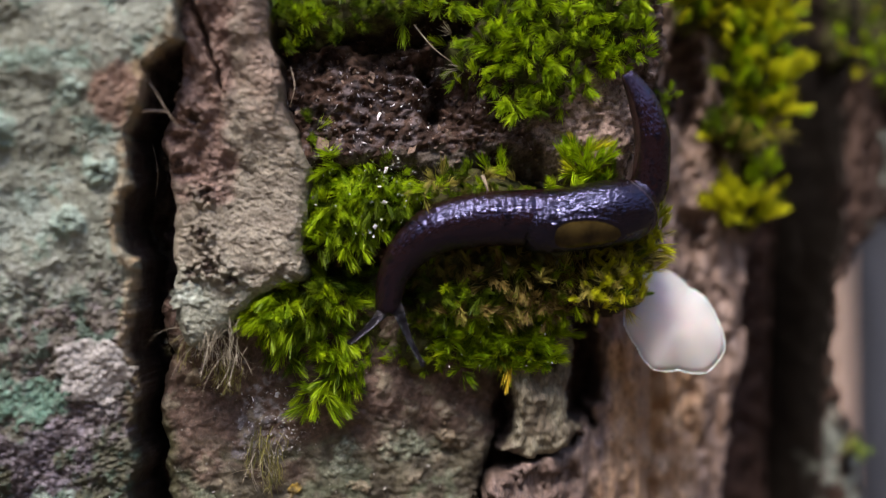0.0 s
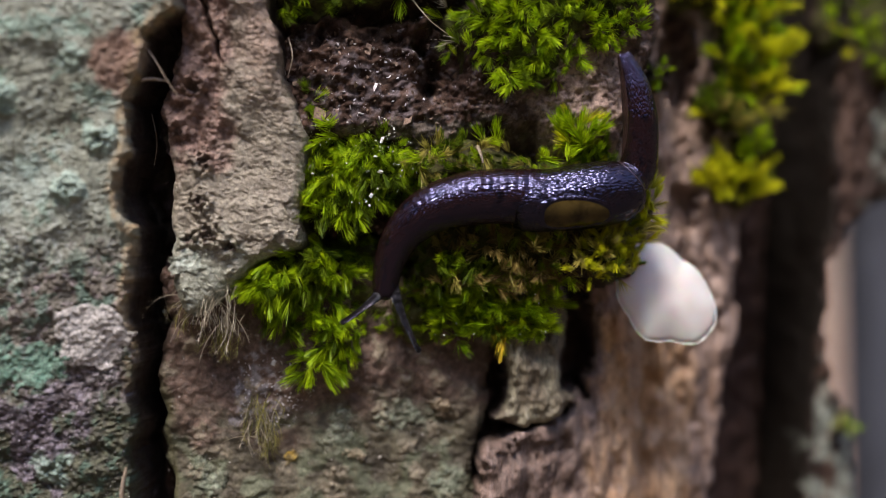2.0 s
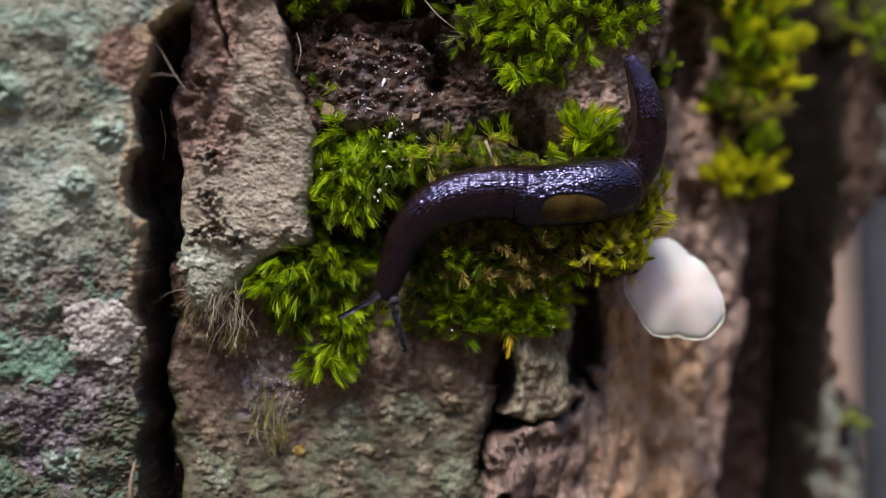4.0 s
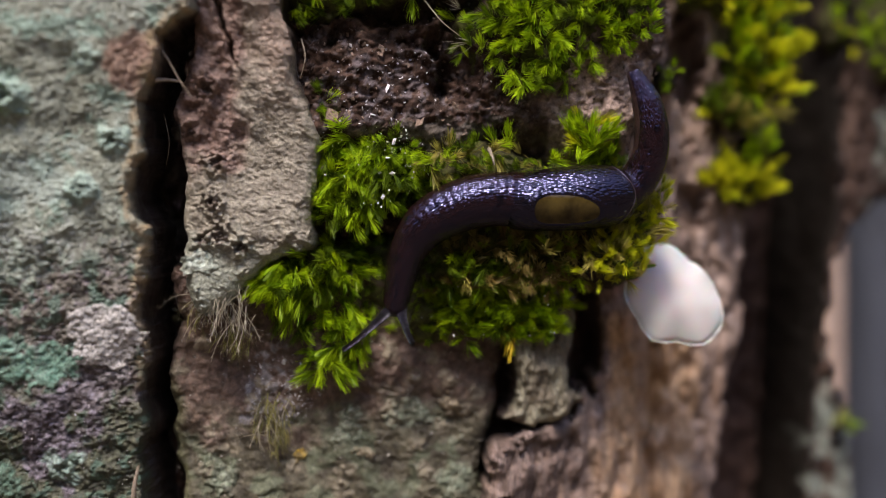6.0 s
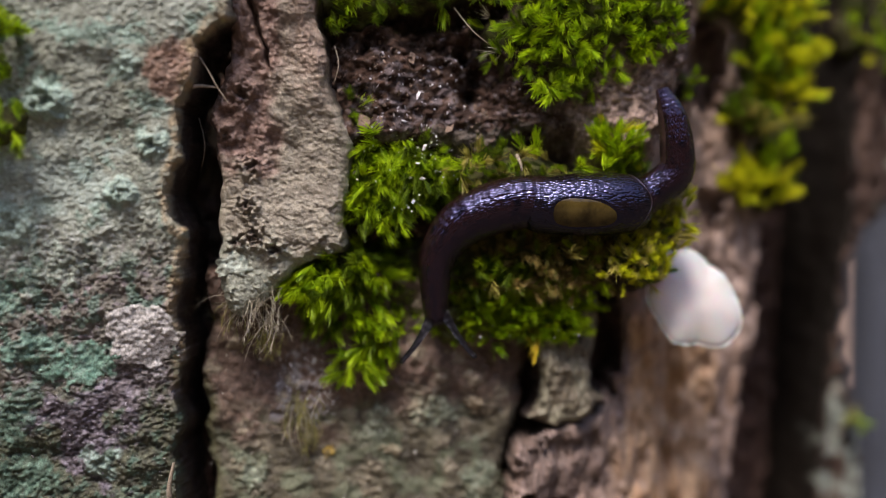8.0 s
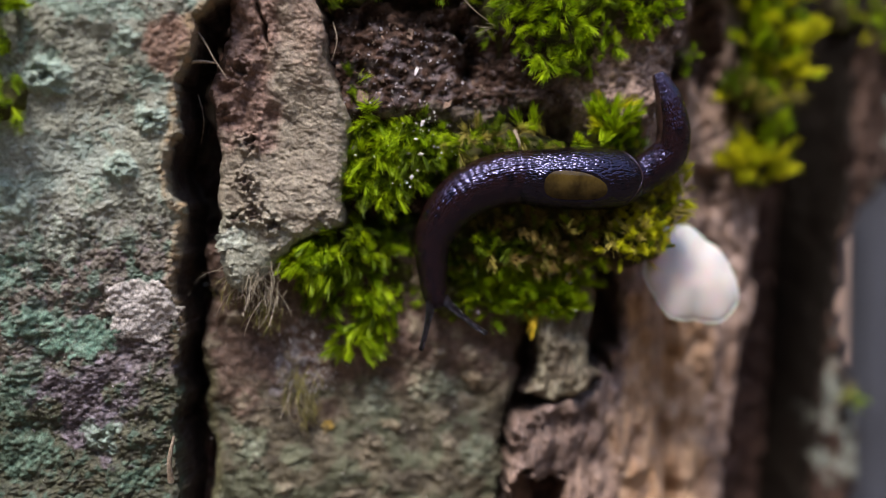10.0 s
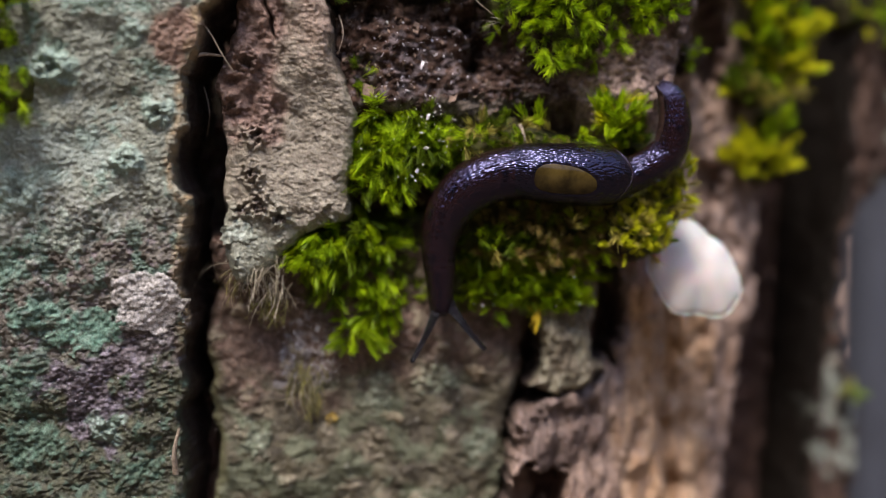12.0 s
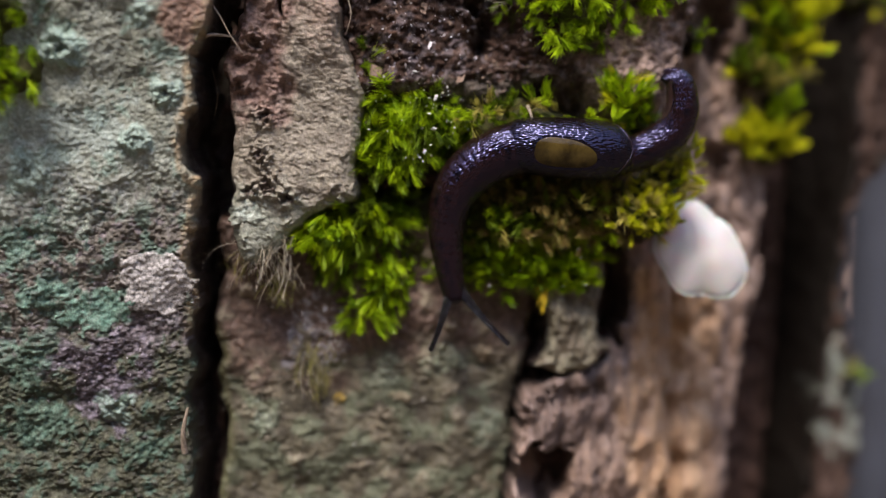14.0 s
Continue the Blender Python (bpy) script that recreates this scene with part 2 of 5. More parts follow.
def plate_a_colour(x, z, d):
    g, t, w = fbm(x, z, 0.8, 5, 5), fbm(x, z, 0.35, 5, 6), fbm(x, z, 0.09, 4, 328)
    c = mix((0.18, 0.195, 0.155), (0.33, 0.37, 0.32), 0.5 + 0.7 * g + 0.35 * w)
    c = mix(c, (0.17, 0.31, 0.26), step(0.15, 0.6, t + 0.4 * w) * 0.55)
    c = mix(c, (0.30, 0.38, 0.36), blot(x, z, -4.5, 0.75, 0.75, 0.4, 329, 0.7) * 0.5)
    low = step(0.35, -0.35, z + 0.4 * g)
    c = mix(c, mix((0.06, 0.045, 0.037), (0.16, 0.137, 0.12), 0.5 + 0.6 * w + 0.7 * t), low * 0.85)
    c = mix(c, (0.20, 0.17, 0.19), low * step(0.25, 0.5, fbm(x, z * 1.3, 0.12, 4, 330)) * 0.7)
    c = mix(c, (0.11, 0.24, 0.19), low * step(0.12, 0.35, fbm(x, z, 0.2, 4, 310) + 0.25 * step(-4.1, -4.8, x)) * 0.5)
    c = mix(c, (0.32, 0.35, 0.33), blot(x, z, -4.3, 0.05, 0.7, 0.28, 331, 0.9) * step(-0.15, 0.25, w) * 0.7)
    # Darker olive towards the bottom of the plate.
    bottom = step(-1.2, -1.9, z + 0.35 * g - 0.15 * (x + 4))
    c = mix(c, mix((0.022, 0.024, 0.012), (0.074, 0.081, 0.045), 0.5 + 0.9 * w), bottom * 0.9)
    c = mix(c, (0.075, 0.15, 0.115), bottom * step(0.2, 0.45, fbm(x, z, 0.13, 4, 312)) * 0.6)
    c = mix(c, mix((0.045, 0.032, 0.045), (0.24, 0.21, 0.27), 0.35 + 1.2 * fbm(x, z * 1.4, 0.07, 3, 332)), blot(x, z, -4.2, -1.85, 0.5, 0.5, 313, 0.9) * 0.85)
    c = mix(c, mix((0.06, 0.045, 0.05), (0.27, 0.24, 0.27), 0.4 + 1.2 * fbm(x, z * 1.4, 0.07, 3, 333)), blot(x, z, -3.65, -1.3, 0.36, 0.3, 314, 0.9) * 0.8)
    for cx, cz, rad, h in KNOBS:
        c = mix(c, (0.30, 0.42, 0.37), blot(x, z, cx, cz, rad * 1.4, rad * 1.3, 300, 0.5) * 0.75)
        # Darker spot over the knob's pit.
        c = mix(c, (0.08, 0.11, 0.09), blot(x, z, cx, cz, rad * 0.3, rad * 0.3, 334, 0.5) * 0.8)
    c = mix(c, (0.25, 0.15, 0.11), blot(x, z, -3.27, 1.92, 0.26, 0.36, 9, 0.35) * 0.9)
    c = mix(c, (0.25, 0.15, 0.11), blot(x, z, -3.13, 2.12, 0.2, 0.16, 19, 0.35) * 0.8)
    return mix(c, (0.36, 0.27, 0.16), step(0.1, 0.02, d + 0.06 * fbm(x, z, 0.3, 3, 315)) * step(-1.6, -0.9, z) * (0.6 + 0.5 * fbm(x, z, 0.1, 3, 316)))


BARK_A = [-6.20, 3.39, -2.56, 3.37, -2.68, 2.50, -2.99, 2.24, -3.02, 1.85, -3.17, 1.56, -3.20, 1.04, -3.29, 0.65, -3.25, 0.29, -3.17, 0.23, -3.20, -0.17, -3.26, -0.69, -3.20, -0.97, -3.28, -1.47, -3.21, -1.78, -3.31, -2.14, -3.23, -2.64, -3.28, -3.70, -6.20, -3.72]


WARTS = [(-2.48, 0.98, 0.15, 0.11), (-2.51, 0.55, 0.13, 0.1), (-2.43, 0.20, 0.16, 0.1), (-2.21, 0.08, 0.12, 0.09), (-2.75, 1.30, 0.1, 0.07), (-2.54, 1.74, 0.16, 0.08), (-2.63, 0.15, 0.1, 0.08)]


def warts(x, z):
    """Rough knobs with a pit in the middle, standing out of the plate."""
    y = 0 * x
    for cx, cz, rad, h in WARTS:
        q = np.hypot(x - cx, z - cz) / rad + 0.4 * fbm(x, z, 0.11, 3, 309)
        y = y - 0.6 * h * np.exp(-(q**4)) * (1 + 1.2 * fbm(x, z, 0.06, 3, 304)) + 0.75 * h * np.exp(-(q**2) * 7)
    crack = np.abs(x + 2.28 + 0.3 * (z - 2.05) + 0.025 * fbm(z, z, 0.3, 3, 308)) / (0.010 + 0.03 * np.clip(z - 1.9, 0, 1))
    return y + 0.2 * np.exp(-(crack**2)) * step(1.9, 2.1, z)


def old_face(x, z):
    """1 on the red, lumpy half of the narrow plate, 0 on its smoother pale strip."""
    return step(0.12, -0.12, x + 2.22 - 0.09 * (z - 1.2) + 0.12 * fbm(x, z, 0.4, 3, 17)) * step(0.75, 1.05, z + 0.2 * fbm(x, z, 0.3, 3, 19))


def plate_c_y(x, z, d):
    y = -0.15 + 0.1 * (x + 2.5) - 0.03 * np.minimum(z - 0.9, 0) - 0.2 * np.maximum(z - 0.9, 0)
    y = y + 0.06 * fbm(x, z * 0.7, 0.7, 3, 11) + 0.022 * fbm(x + 0.3 * z, z, 0.28, 3, 363) - 0.009 * crests(x + 0.8 * z, z * 1.1 - 0.3 * x, 0.2, 5, 361) + 0.009 * fbm(x + 0.4 * z, z * 1.3, 0.045, 3, 12)
    red = old_face(x, z)
    y = y + red * (0.05 + 0.07 * fbm(x * 1.3, z, 0.32, 4, 302))
    lump, v = cells(x + 0.05 * fbm(x, z, 0.1, 3, 303), z + 0.05 * fbm(x, z, 0.1, 3, 305), 0.13, 13)
    low = step(0.75, -0.1, z - 0.35 * (x + 2.3)) * step(-0.2, 0.1, fbm(x, z, 0.4, 2, 14) + 0.1)
    y = y - 0.11 * low * np.clip(0.5 - lump, 0, 1) * (v > 0.55) * (1 + 0.8 * fbm(x, z, 0.05, 2, 15))
    pit = np.hypot((x + 2.74) / 0.1, (z - 1.52) / 0.07) + 0.3 * fbm(x, z, 0.1, 3, 306)
    return y + 0.12 * np.exp(-(pit**2)) + warts(x, z)


def plate_c_colour(x, z, d):
    w = fbm(x + 0.4 * z, z * 1.4, 0.1, 4, 16)
    c = mix((0.19, 0.165, 0.13), (0.34, 0.31, 0.25), 0.5 + 0.6 * fbm(x, z * 1.5, 0.3, 4, 18) + 0.5 * w)
    c = mix(c, mix((0.115, 0.06, 0.048), (0.27, 0.165, 0.14), 0.5 + 0.9 * w), old_face(x, z) * 0.85)
    c = mix(c, (0.28, 0.17, 0.135), step(1.3, 2.3, z + 0.3 * w) * step(-2.2, -1.9, x) * 0.55)
    c = mix(c, (0.27, 0.34, 0.28), step(0.35, -0.3, z + 0.3 * fbm(x, z, 0.3, 4, 20)) * 0.45)
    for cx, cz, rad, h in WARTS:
        # Dark pit in each wart, the shade inside it put into the colour.
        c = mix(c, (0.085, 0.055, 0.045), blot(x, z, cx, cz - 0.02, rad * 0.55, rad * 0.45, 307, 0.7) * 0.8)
    return c


BARK_C = [-2.73, 3.47, -2.73, 2.58, -2.63, 2.40, -2.74, 2.01, -2.82, 1.71, -2.92, 1.45, -2.87, 1.06, -2.80, 0.83, -2.84, 0.27, -2.77, -0.17, -2.74, -0.59, -2.61, -0.70, -2.37, -0.53, -2.13, -0.27, -1.86, -0.05, -1.47, 0.09, -1.47, 0.41, -1.41, 0.83, -1.41, 1.24, -1.52, 1.60, -1.65, 1.90, -1.72, 2.24, -1.79, 2.58, -1.82, 3.47]


def plate_d_y(x, z, d):
    y = 0.72 + 0.15 * (x + 0.9) - 0.08 * np.clip(z + 2.2, -3, 2)
    y = y + 0.08 * fbm(x, z, 0.8, 3, 21) - 0.022 * crests(x, z * 1.2, 0.3, 4, 22) + 0.012 * fbm(x, z, 0.08, 4, 350)
    lump, v = cells(x + 0.06 * fbm(x, z, 0.15, 3, 351), z + 0.06 * fbm(x, z, 0.15, 3, 352), 0.3, 23)
    return y - 0.08 * np.clip(0.42 - lump, 0, 1) * (v > 0.72) * (1 + 0.7 * fbm(x, z, 0.07, 3, 353))


def plate_d_colour(x, z, d):
    w = fbm(x, z, 0.09, 4, 354)
    c = mix((0.055, 0.046, 0.031), (0.135, 0.122, 0.08), 0.5 + 0.7 * fbm(x, z, 0.5, 4, 24) + 0.5 * w)
    c = mix(c, (0.125, 0.15, 0.095), step(0.0, 0.4, fbm(x, z, 0.4, 5, 25) - 0.25 * (z + 2.4)) * 0.7)
    c = mix(c, mix((0.075, 0.042, 0.032), (0.17, 0.105, 0.085), 0.5 + 0.8 * w), step(-2.0, -1.3, z + 0.35 * step(-0.9, -1.9, x) + 0.35 * fbm(x, z, 0.4, 4, 27)) * 0.85)
    lump, v = cells(x + 0.06 * fbm(x, z, 0.15, 3, 351), z + 0.06 * fbm(x, z, 0.15, 3, 352), 0.3, 23)
    c = mix(c, (0.30, 0.26, 0.19), step(0.42, 0.15, lump + 0.2 * w) * (v > 0.72) * 0.7)
    c = mix(c, (0.21, 0.20, 0.22), blot(x, z, -2.0, -1.5, 0.3, 0.45, 26, 0.9) * step(-0.1, 0.3, w) * 0.8)
    # Left rim painted lighter olive, for the light on its side face.
    return mix(c, (0.16, 0.16, 0.085), step(0.16, 0.03, d) * step(-1.2, -1.6, z) * step(-2.3, -2.8, x) * 0.8)


BARK_D = [-3.00, -0.18, -2.96, -0.76, -3.08, -1.33, -3.00, -1.77, -3.05, -2.09, -2.94, -2.80, -3.01, -3.94, 0.29, -3.94, 0.39, -2.80, 0.43, -2.28, 0.52, -1.90, 0.57, -1.39, 0.65, -0.96, 0.48, -0.63, -0.53, -0.25, -1.81, 0.01]


def plate_e_y(x, z, d):
    y = 0.6 + 0.35 * (x - 1.0) + 0.06 * fbm(x, z, 0.5, 3, 31) + 0.05 * fbm(x * 1.5, z * 0.8, 0.18, 4, 32)
    return y


def plate_e_colour(x, z, d):
    return mix((0.15, 0.125, 0.09), (0.29, 0.27, 0.195), 0.5 + fbm(x, z * 0.6, 0.3, 5, 33))


BARK_E = [0.78, -0.75, 0.76, -1.25, 0.80, -1.62, 0.66, -1.86, 0.92, -1.95, 1.29, -1.92, 1.55, -1.67, 1.40, -1.56, 1.35, -1.25, 1.42, -0.93, 1.50, -0.50, 1.35, -0.24, 0.92, -0.37]


def plate_f_y(x, z, d):
    y = 0.2 + 0.1 * (x + 0.4) + 0.1 * fbm(x, z, 0.7, 3, 41)
    lump, v = cells(x + 0.05 * fbm(x, z, 0.1, 3, 48), z + 0.05 * fbm(x, z, 0.1, 3, 49), 0.09, 42)
    y = y + 0.05 * fbm(x, z * 1.2, 0.22, 4, 43) - 0.03 * crests(x, z * 1.6, 0.16, 4, 47) - 0.04 * v * np.clip(0.8 - lump, 0, 1)
    y = y + 0.45 * step(2.25, 2.75, z + 0.2 * fbm(x, z, 0.3, 3, 344)) * step(0.7, 0.3, x)
    hole = np.exp(-(((x + 0.1) / 0.09) ** 2 + ((z - 1.83) / 0.14) ** 2))
    under = step(1.55, 1.2, z) * step(0.2, 0.5, x) * step(1.35, 1.0, x)
    return y + 0.3 * blot(x, z, 0.05, 2.3, 0.3, 0.5, 343, 0.5) + 0.5 * hole + 0.3 * under + 0.35 * step(1.4, 0.95, z)


def plate_f_colour(x, z, d):
    lump, v = cells(x + 0.05 * fbm(x, z, 0.1, 3, 48), z + 0.05 * fbm(x, z, 0.1, 3, 49), 0.09, 42)
    c = mix((0.028, 0.014, 0.010), (0.085, 0.048, 0.035), 0.4 + 0.6 * fbm(x, z, 0.25, 5, 44) + 0.5 * (v - 0.5))
    c = mix(c, (0.17, 0.145, 0.16), step(0.2, 0.5, fbm(x, z, 0.12, 4, 45) + 0.25 * blot(x, z, -0.75, 1.75, 0.7, 0.5, 345, 0.6)) * step(1.0, 1.5, z) * step(2.5, 2.2, z) * 0.6)
    c = mix(c, (0.17, 0.15, 0.13), blot(x, z, 0.0, 1.3, 0.8, 0.22, 346, 0.8) * 0.6)
    c = mix(c, mix((0.13, 0.085, 0.07), (0.33, 0.245, 0.21), 0.5 + fbm(x, z, 0.15, 4, 340)), step(0.6, 1.3, x + 0.3 * fbm(x, z, 0.3, 3, 341)) * 0.75)
    return mix(c, (0.42, 0.31, 0.27), blot(x, z, 1.7, 1.6, 0.6, 0.95, 46) * 0.75)


BARK_F = [-2.09, 3.66, 2.47, 3.66, 2.40, 2.32, 2.23, 1.77, 2.03, 1.22, 2.04, 0.68, 1.80, 0.28, 1.31, 0.22, 0.71, 0.25, -1.36, 0.22, -2.09, 0.25]


def plate_g_y(x, z, d):
    y = 1.2 + 0.7 * (x - 1.8) + 0.10 * fbm(x, z * 0.35, 0.5, 4, 51) + 0.10 * fbm(x, z * 0.5, 0.22, 5, 52)
    groove = np.exp(-(((x - 2.55 + 0.1 * fbm(z, z, 0.9, 2, 53)) / 0.11) ** 2)) * step(-0.4, -1.0, z)
    hollow = blot(x, z, 2.95, 2.35, 0.32, 0.62, 54, 0.3) + 0.2 * blot(x, z, 3.2, 1.55, 0.3, 0.4, 55, 0.3) + 0.3 * blot(x, z, 3.05, 0.55, 0.25, 0.35, 56, 0.3)
    cave = blot(x, z, 1.62, -0.95, 0.22, 0.8, 57, 0.3) + blot(x, z, 0.75, -3.2, 0.4, 0.42, 58, 0.3) + 0.1 * blot(x, z, 0.95, -2.25, 0.5, 0.16, 97, 0.8)
    return y + 0.35 * groove + 0.7 * np.clip(hollow, 0, 1) + 0.9 * np.clip(cave, 0, 1)


def plate_g_colour(x, z, d):
    c = mix((0.20, 0.13, 0.10), (0.36, 0.26, 0.215), 0.5 + 0.9 * fbm(x, z * 0.4, 0.3, 5, 59))
    c = mix(c, (0.42, 0.31, 0.27), blot(x, z, 2.3, 1.3, 0.4, 1.6, 99, 0.4) * 0.7)
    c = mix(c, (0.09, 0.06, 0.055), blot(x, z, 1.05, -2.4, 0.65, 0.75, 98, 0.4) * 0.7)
    wood = step(-0.4, -1.1, z + 0.3 * fbm(x, z, 0.4, 3, 60)) * step(1.75, 2.05, x + 0.15 * fbm(x, z * 0.3, 0.3, 3, 61)) * step(3.4, 2.9, x)
    c = mix(c, mix((0.46, 0.28, 0.165), (0.68, 0.46, 0.29), 0.5 + fbm(x * 2, z * 0.25, 0.3, 5, 62)), wood * 0.95)
    c = mix(c, (0.16, 0.12, 0.11), step(0.25, 0.5, fbm(x * 2, z * 0.4, 0.3, 4, 63)) * (0.6 - 0.3 * wood))
    return mix(c, (0.46, 0.36, 0.33), step(0.38, 0.6, fbm(x, z * 0.5, 0.13, 3, 64)) * 0.4)


BARK_G = [1.51, 4.21, 4.46, 4.21, 4.37, 2.67, 4.32, 1.90, 4.21, 1.41, 4.12, 0.78, 3.93, 0.15, 3.88, -0.55, 3.83, -1.11, 3.67, -1.68, 3.59, -2.24, 3.48, -3.09, 3.35, -4.34, 0.39, -4.34, 0.46, -2.24, 0.85, -2.10, 1.51, -1.82, 1.58, -0.83, 1.93, -0.20]


def ridge_y(x, z, d):
    e = -0.23 + 0.075 * z + 0.06 * fbm(z, z * 0, 1.6, 1, 70)
    u = x - 5.0 - np.clip(e, -0.9, 0.6)
    y = 3.55 + np.where(u < 0.5, 4.2 * (0.5 - u), 0.5 * (u - 0.5))
    return y + 0.14 * fbm(x, z * 0.2, 0.35, 4, 71) + 0.08 * fbm(x, z * 0.35, 0.12, 5, 72)


def ridge_colour(x, z, d):
    c = mix((0.035, 0.021, 0.017), (0.105, 0.068, 0.055), 0.5 + 0.9 * fbm(x, z * 0.4, 0.25, 5, 73))
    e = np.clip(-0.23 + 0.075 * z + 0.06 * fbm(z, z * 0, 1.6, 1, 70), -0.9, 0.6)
    # Hollow face painted near black, to stand for the shade in the cleft.
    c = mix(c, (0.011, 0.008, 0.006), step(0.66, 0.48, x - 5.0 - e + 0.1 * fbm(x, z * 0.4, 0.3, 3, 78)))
    lich = step(0.0, 0.35, fbm(x, z, 0.35, 5, 74) + 0.3)
    far = blot(x, z, 6.7, 1.3, 0.7, 1.1, 75, 0.4) + blot(x, z, 5.45, -2.7, 0.42, 1.1, 76, 0.5)
    return mix(c, mix((0.13, 0.15, 0.13), (0.33, 0.36, 0.32), 0.5 + fbm(x, z, 0.12, 4, 77)), np.clip(far, 0, 1) * lich)


BARK_H = [4.44, 4.94, 7.21, 4.94, 7.21, 0.86, 6.06, 0.78, 5.83, 0.32, 5.46, 0.12, 5.36, -0.45, 5.32, -0.92, 5.36, -1.53, 5.43, -1.84, 5.61, -2.07, 5.76, -2.46, 5.81, -3.00, 5.79, -3.40, 5.67, -4.92, 3.51, -4.92, 3.82, -3.23, 4.21, -1.53, 4.52, 0.86]


def bed_y(x, z, d):
    y = 1.15 + 0.16 * (x + 0.5) + np.clip(x - 1.2, 0, 9) * 0.85 + 0.1 * fbm(x, z, 0.4, 4, 81) + 0.12 * fbm(x, z * 0.6, 0.15, 4, 82)
    return y + 0.4 * step(-2.3, -2.9, x)


def bed_colour(x, z, d):
    return mix((0.05, 0.03, 0.025), (0.13, 0.075, 0.06), 0.5 + fbm(x, z, 0.2, 5, 83))


BED = [-9.99, 5.19, 5.22, 5.19, 5.22, -4.97, -9.99, -4.97]

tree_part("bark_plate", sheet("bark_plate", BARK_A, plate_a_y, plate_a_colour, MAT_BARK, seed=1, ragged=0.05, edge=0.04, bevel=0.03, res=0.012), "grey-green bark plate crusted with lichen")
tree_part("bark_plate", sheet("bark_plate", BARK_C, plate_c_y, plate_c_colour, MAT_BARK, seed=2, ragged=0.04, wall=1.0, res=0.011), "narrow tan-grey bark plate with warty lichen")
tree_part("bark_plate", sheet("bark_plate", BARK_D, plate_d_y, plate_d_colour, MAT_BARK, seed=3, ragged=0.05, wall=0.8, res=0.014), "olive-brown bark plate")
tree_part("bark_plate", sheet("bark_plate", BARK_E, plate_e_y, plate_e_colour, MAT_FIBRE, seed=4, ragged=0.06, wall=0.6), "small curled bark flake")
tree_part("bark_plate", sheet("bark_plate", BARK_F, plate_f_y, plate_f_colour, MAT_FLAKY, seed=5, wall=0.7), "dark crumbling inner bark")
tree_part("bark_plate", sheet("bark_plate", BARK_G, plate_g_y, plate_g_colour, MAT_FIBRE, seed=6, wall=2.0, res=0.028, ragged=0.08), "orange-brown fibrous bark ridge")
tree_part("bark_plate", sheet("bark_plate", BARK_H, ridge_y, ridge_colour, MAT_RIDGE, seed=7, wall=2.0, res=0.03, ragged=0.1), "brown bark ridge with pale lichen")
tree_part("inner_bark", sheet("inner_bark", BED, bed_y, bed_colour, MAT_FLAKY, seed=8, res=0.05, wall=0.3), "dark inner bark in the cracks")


def trunk_core():
    ring = [(-17, 6), (-15, 2), (-10, 0), (-6, 0.4), (-3, 1.2), (0, 2.2), (2.5, 4.0), (4.2, 5.6), (5.2, 7.5), (5.4, 10), (3.0, 15), (-3, 18), (-10, 18), (-15, 13)]
    heights = [0, 3, 8, 18, 30, 45, 56, 64, 80, 110, 160, 230]
    n, verts, tints = 84, [], []
    p = np.array(ring, float)
    for h in heights:
        flare = 1 + 0.7 * math.exp(-h / 9) - 0.0005 * max(h - 64, 0)
        for k in range(n):
            f = k / n * len(ring)
            i, t = int(f), f - int(f)
            a, b, c, d = (p[(i + j) % len(ring)] for j in (-1, 0, 1, 2))
            q = 0.5 * (2 * b + (c - a) * t + (2 * a - 5 * b + 4 * c - d) * t * t + (3 * b - a - 3 * c + d) * t**3)
            lump = 1 + (0.03 * math.sin(k * 1.9 + h * 0.02) + 0.02 * math.sin(k * 3.1)) * (0 if 50 < h < 70 else 1)
            q = (q - (-6, 9)) * flare * lump + (-6, 9)
            verts.append((q[0] / 100, q[1] / 100, h / 100))
            v = 0.5 + 0.5 * math.sin(k * 2.3 + h)
            tints.append((0.10 + 0.06 * v, 0.08 + 0.05 * v, 0.06 + 0.04 * v))
    faces = [(r * n + k, r * n + (k + 1) % n, (r + 1) * n + (k + 1) % n, (r + 1) * n + k) for r in range(len(heights) - 1) for k in range(n)] + [tuple((len(heights) - 1) * n + k for k in range(n))]
    return mesh_of("wood_core", verts, faces, MAT_FIBRE, np.array(tints))


tree_part("wood_core", trunk_core())

# ---- the slug's line over the moss, time by time ----
DEPTH = [0.10, 0.08, 0.06, 0.05, 0.05, 0.05, 0.05, 0.08, 0.12, 0.10, 0.08, 0.08, 0.08]
WIDTH = [0.13, 0.165, 0.21, 0.27, 0.30, 0.305, 0.31, 0.27, 0.205, 0.21, 0.205, 0.17, 0.085]
BACK = [(-0.1, -1, 0.1), (-0.1, -1, 0.15), (-0.2, -0.9, 0.3), (-0.2, -0.8, 0.5), (0, -0.75, 0.65), (0, -0.75, 0.65), (0, -0.75, 0.65), (0.1, -0.75, 0.6), (0.3, -0.75, 0.5), (0.78, -0.45, 0.4), (0.88, -0.32, 0.3), (0.9, -0.28, 0.3), (0.78, -0.35, 0.45)]
SPINES = {}
HORNS = {}


def spine(t, points, horn_a, horn_b):
    curl = float(np.interp(t, [0, 5.5, 7.5, 14], [-0.03, -0.04, -0.13, -0.12]))
    SPINES[t] = [Vector((points[2 * k] + curl * (0, 0, 0, 0, 0, 0, 0, 0, 0.05, 0.45, 0.75, 0.5, -0.4)[k], DEPTH[k], points[2 * k + 1])) for k in range(13)]
    HORNS[t] = (horn_a, horn_b)


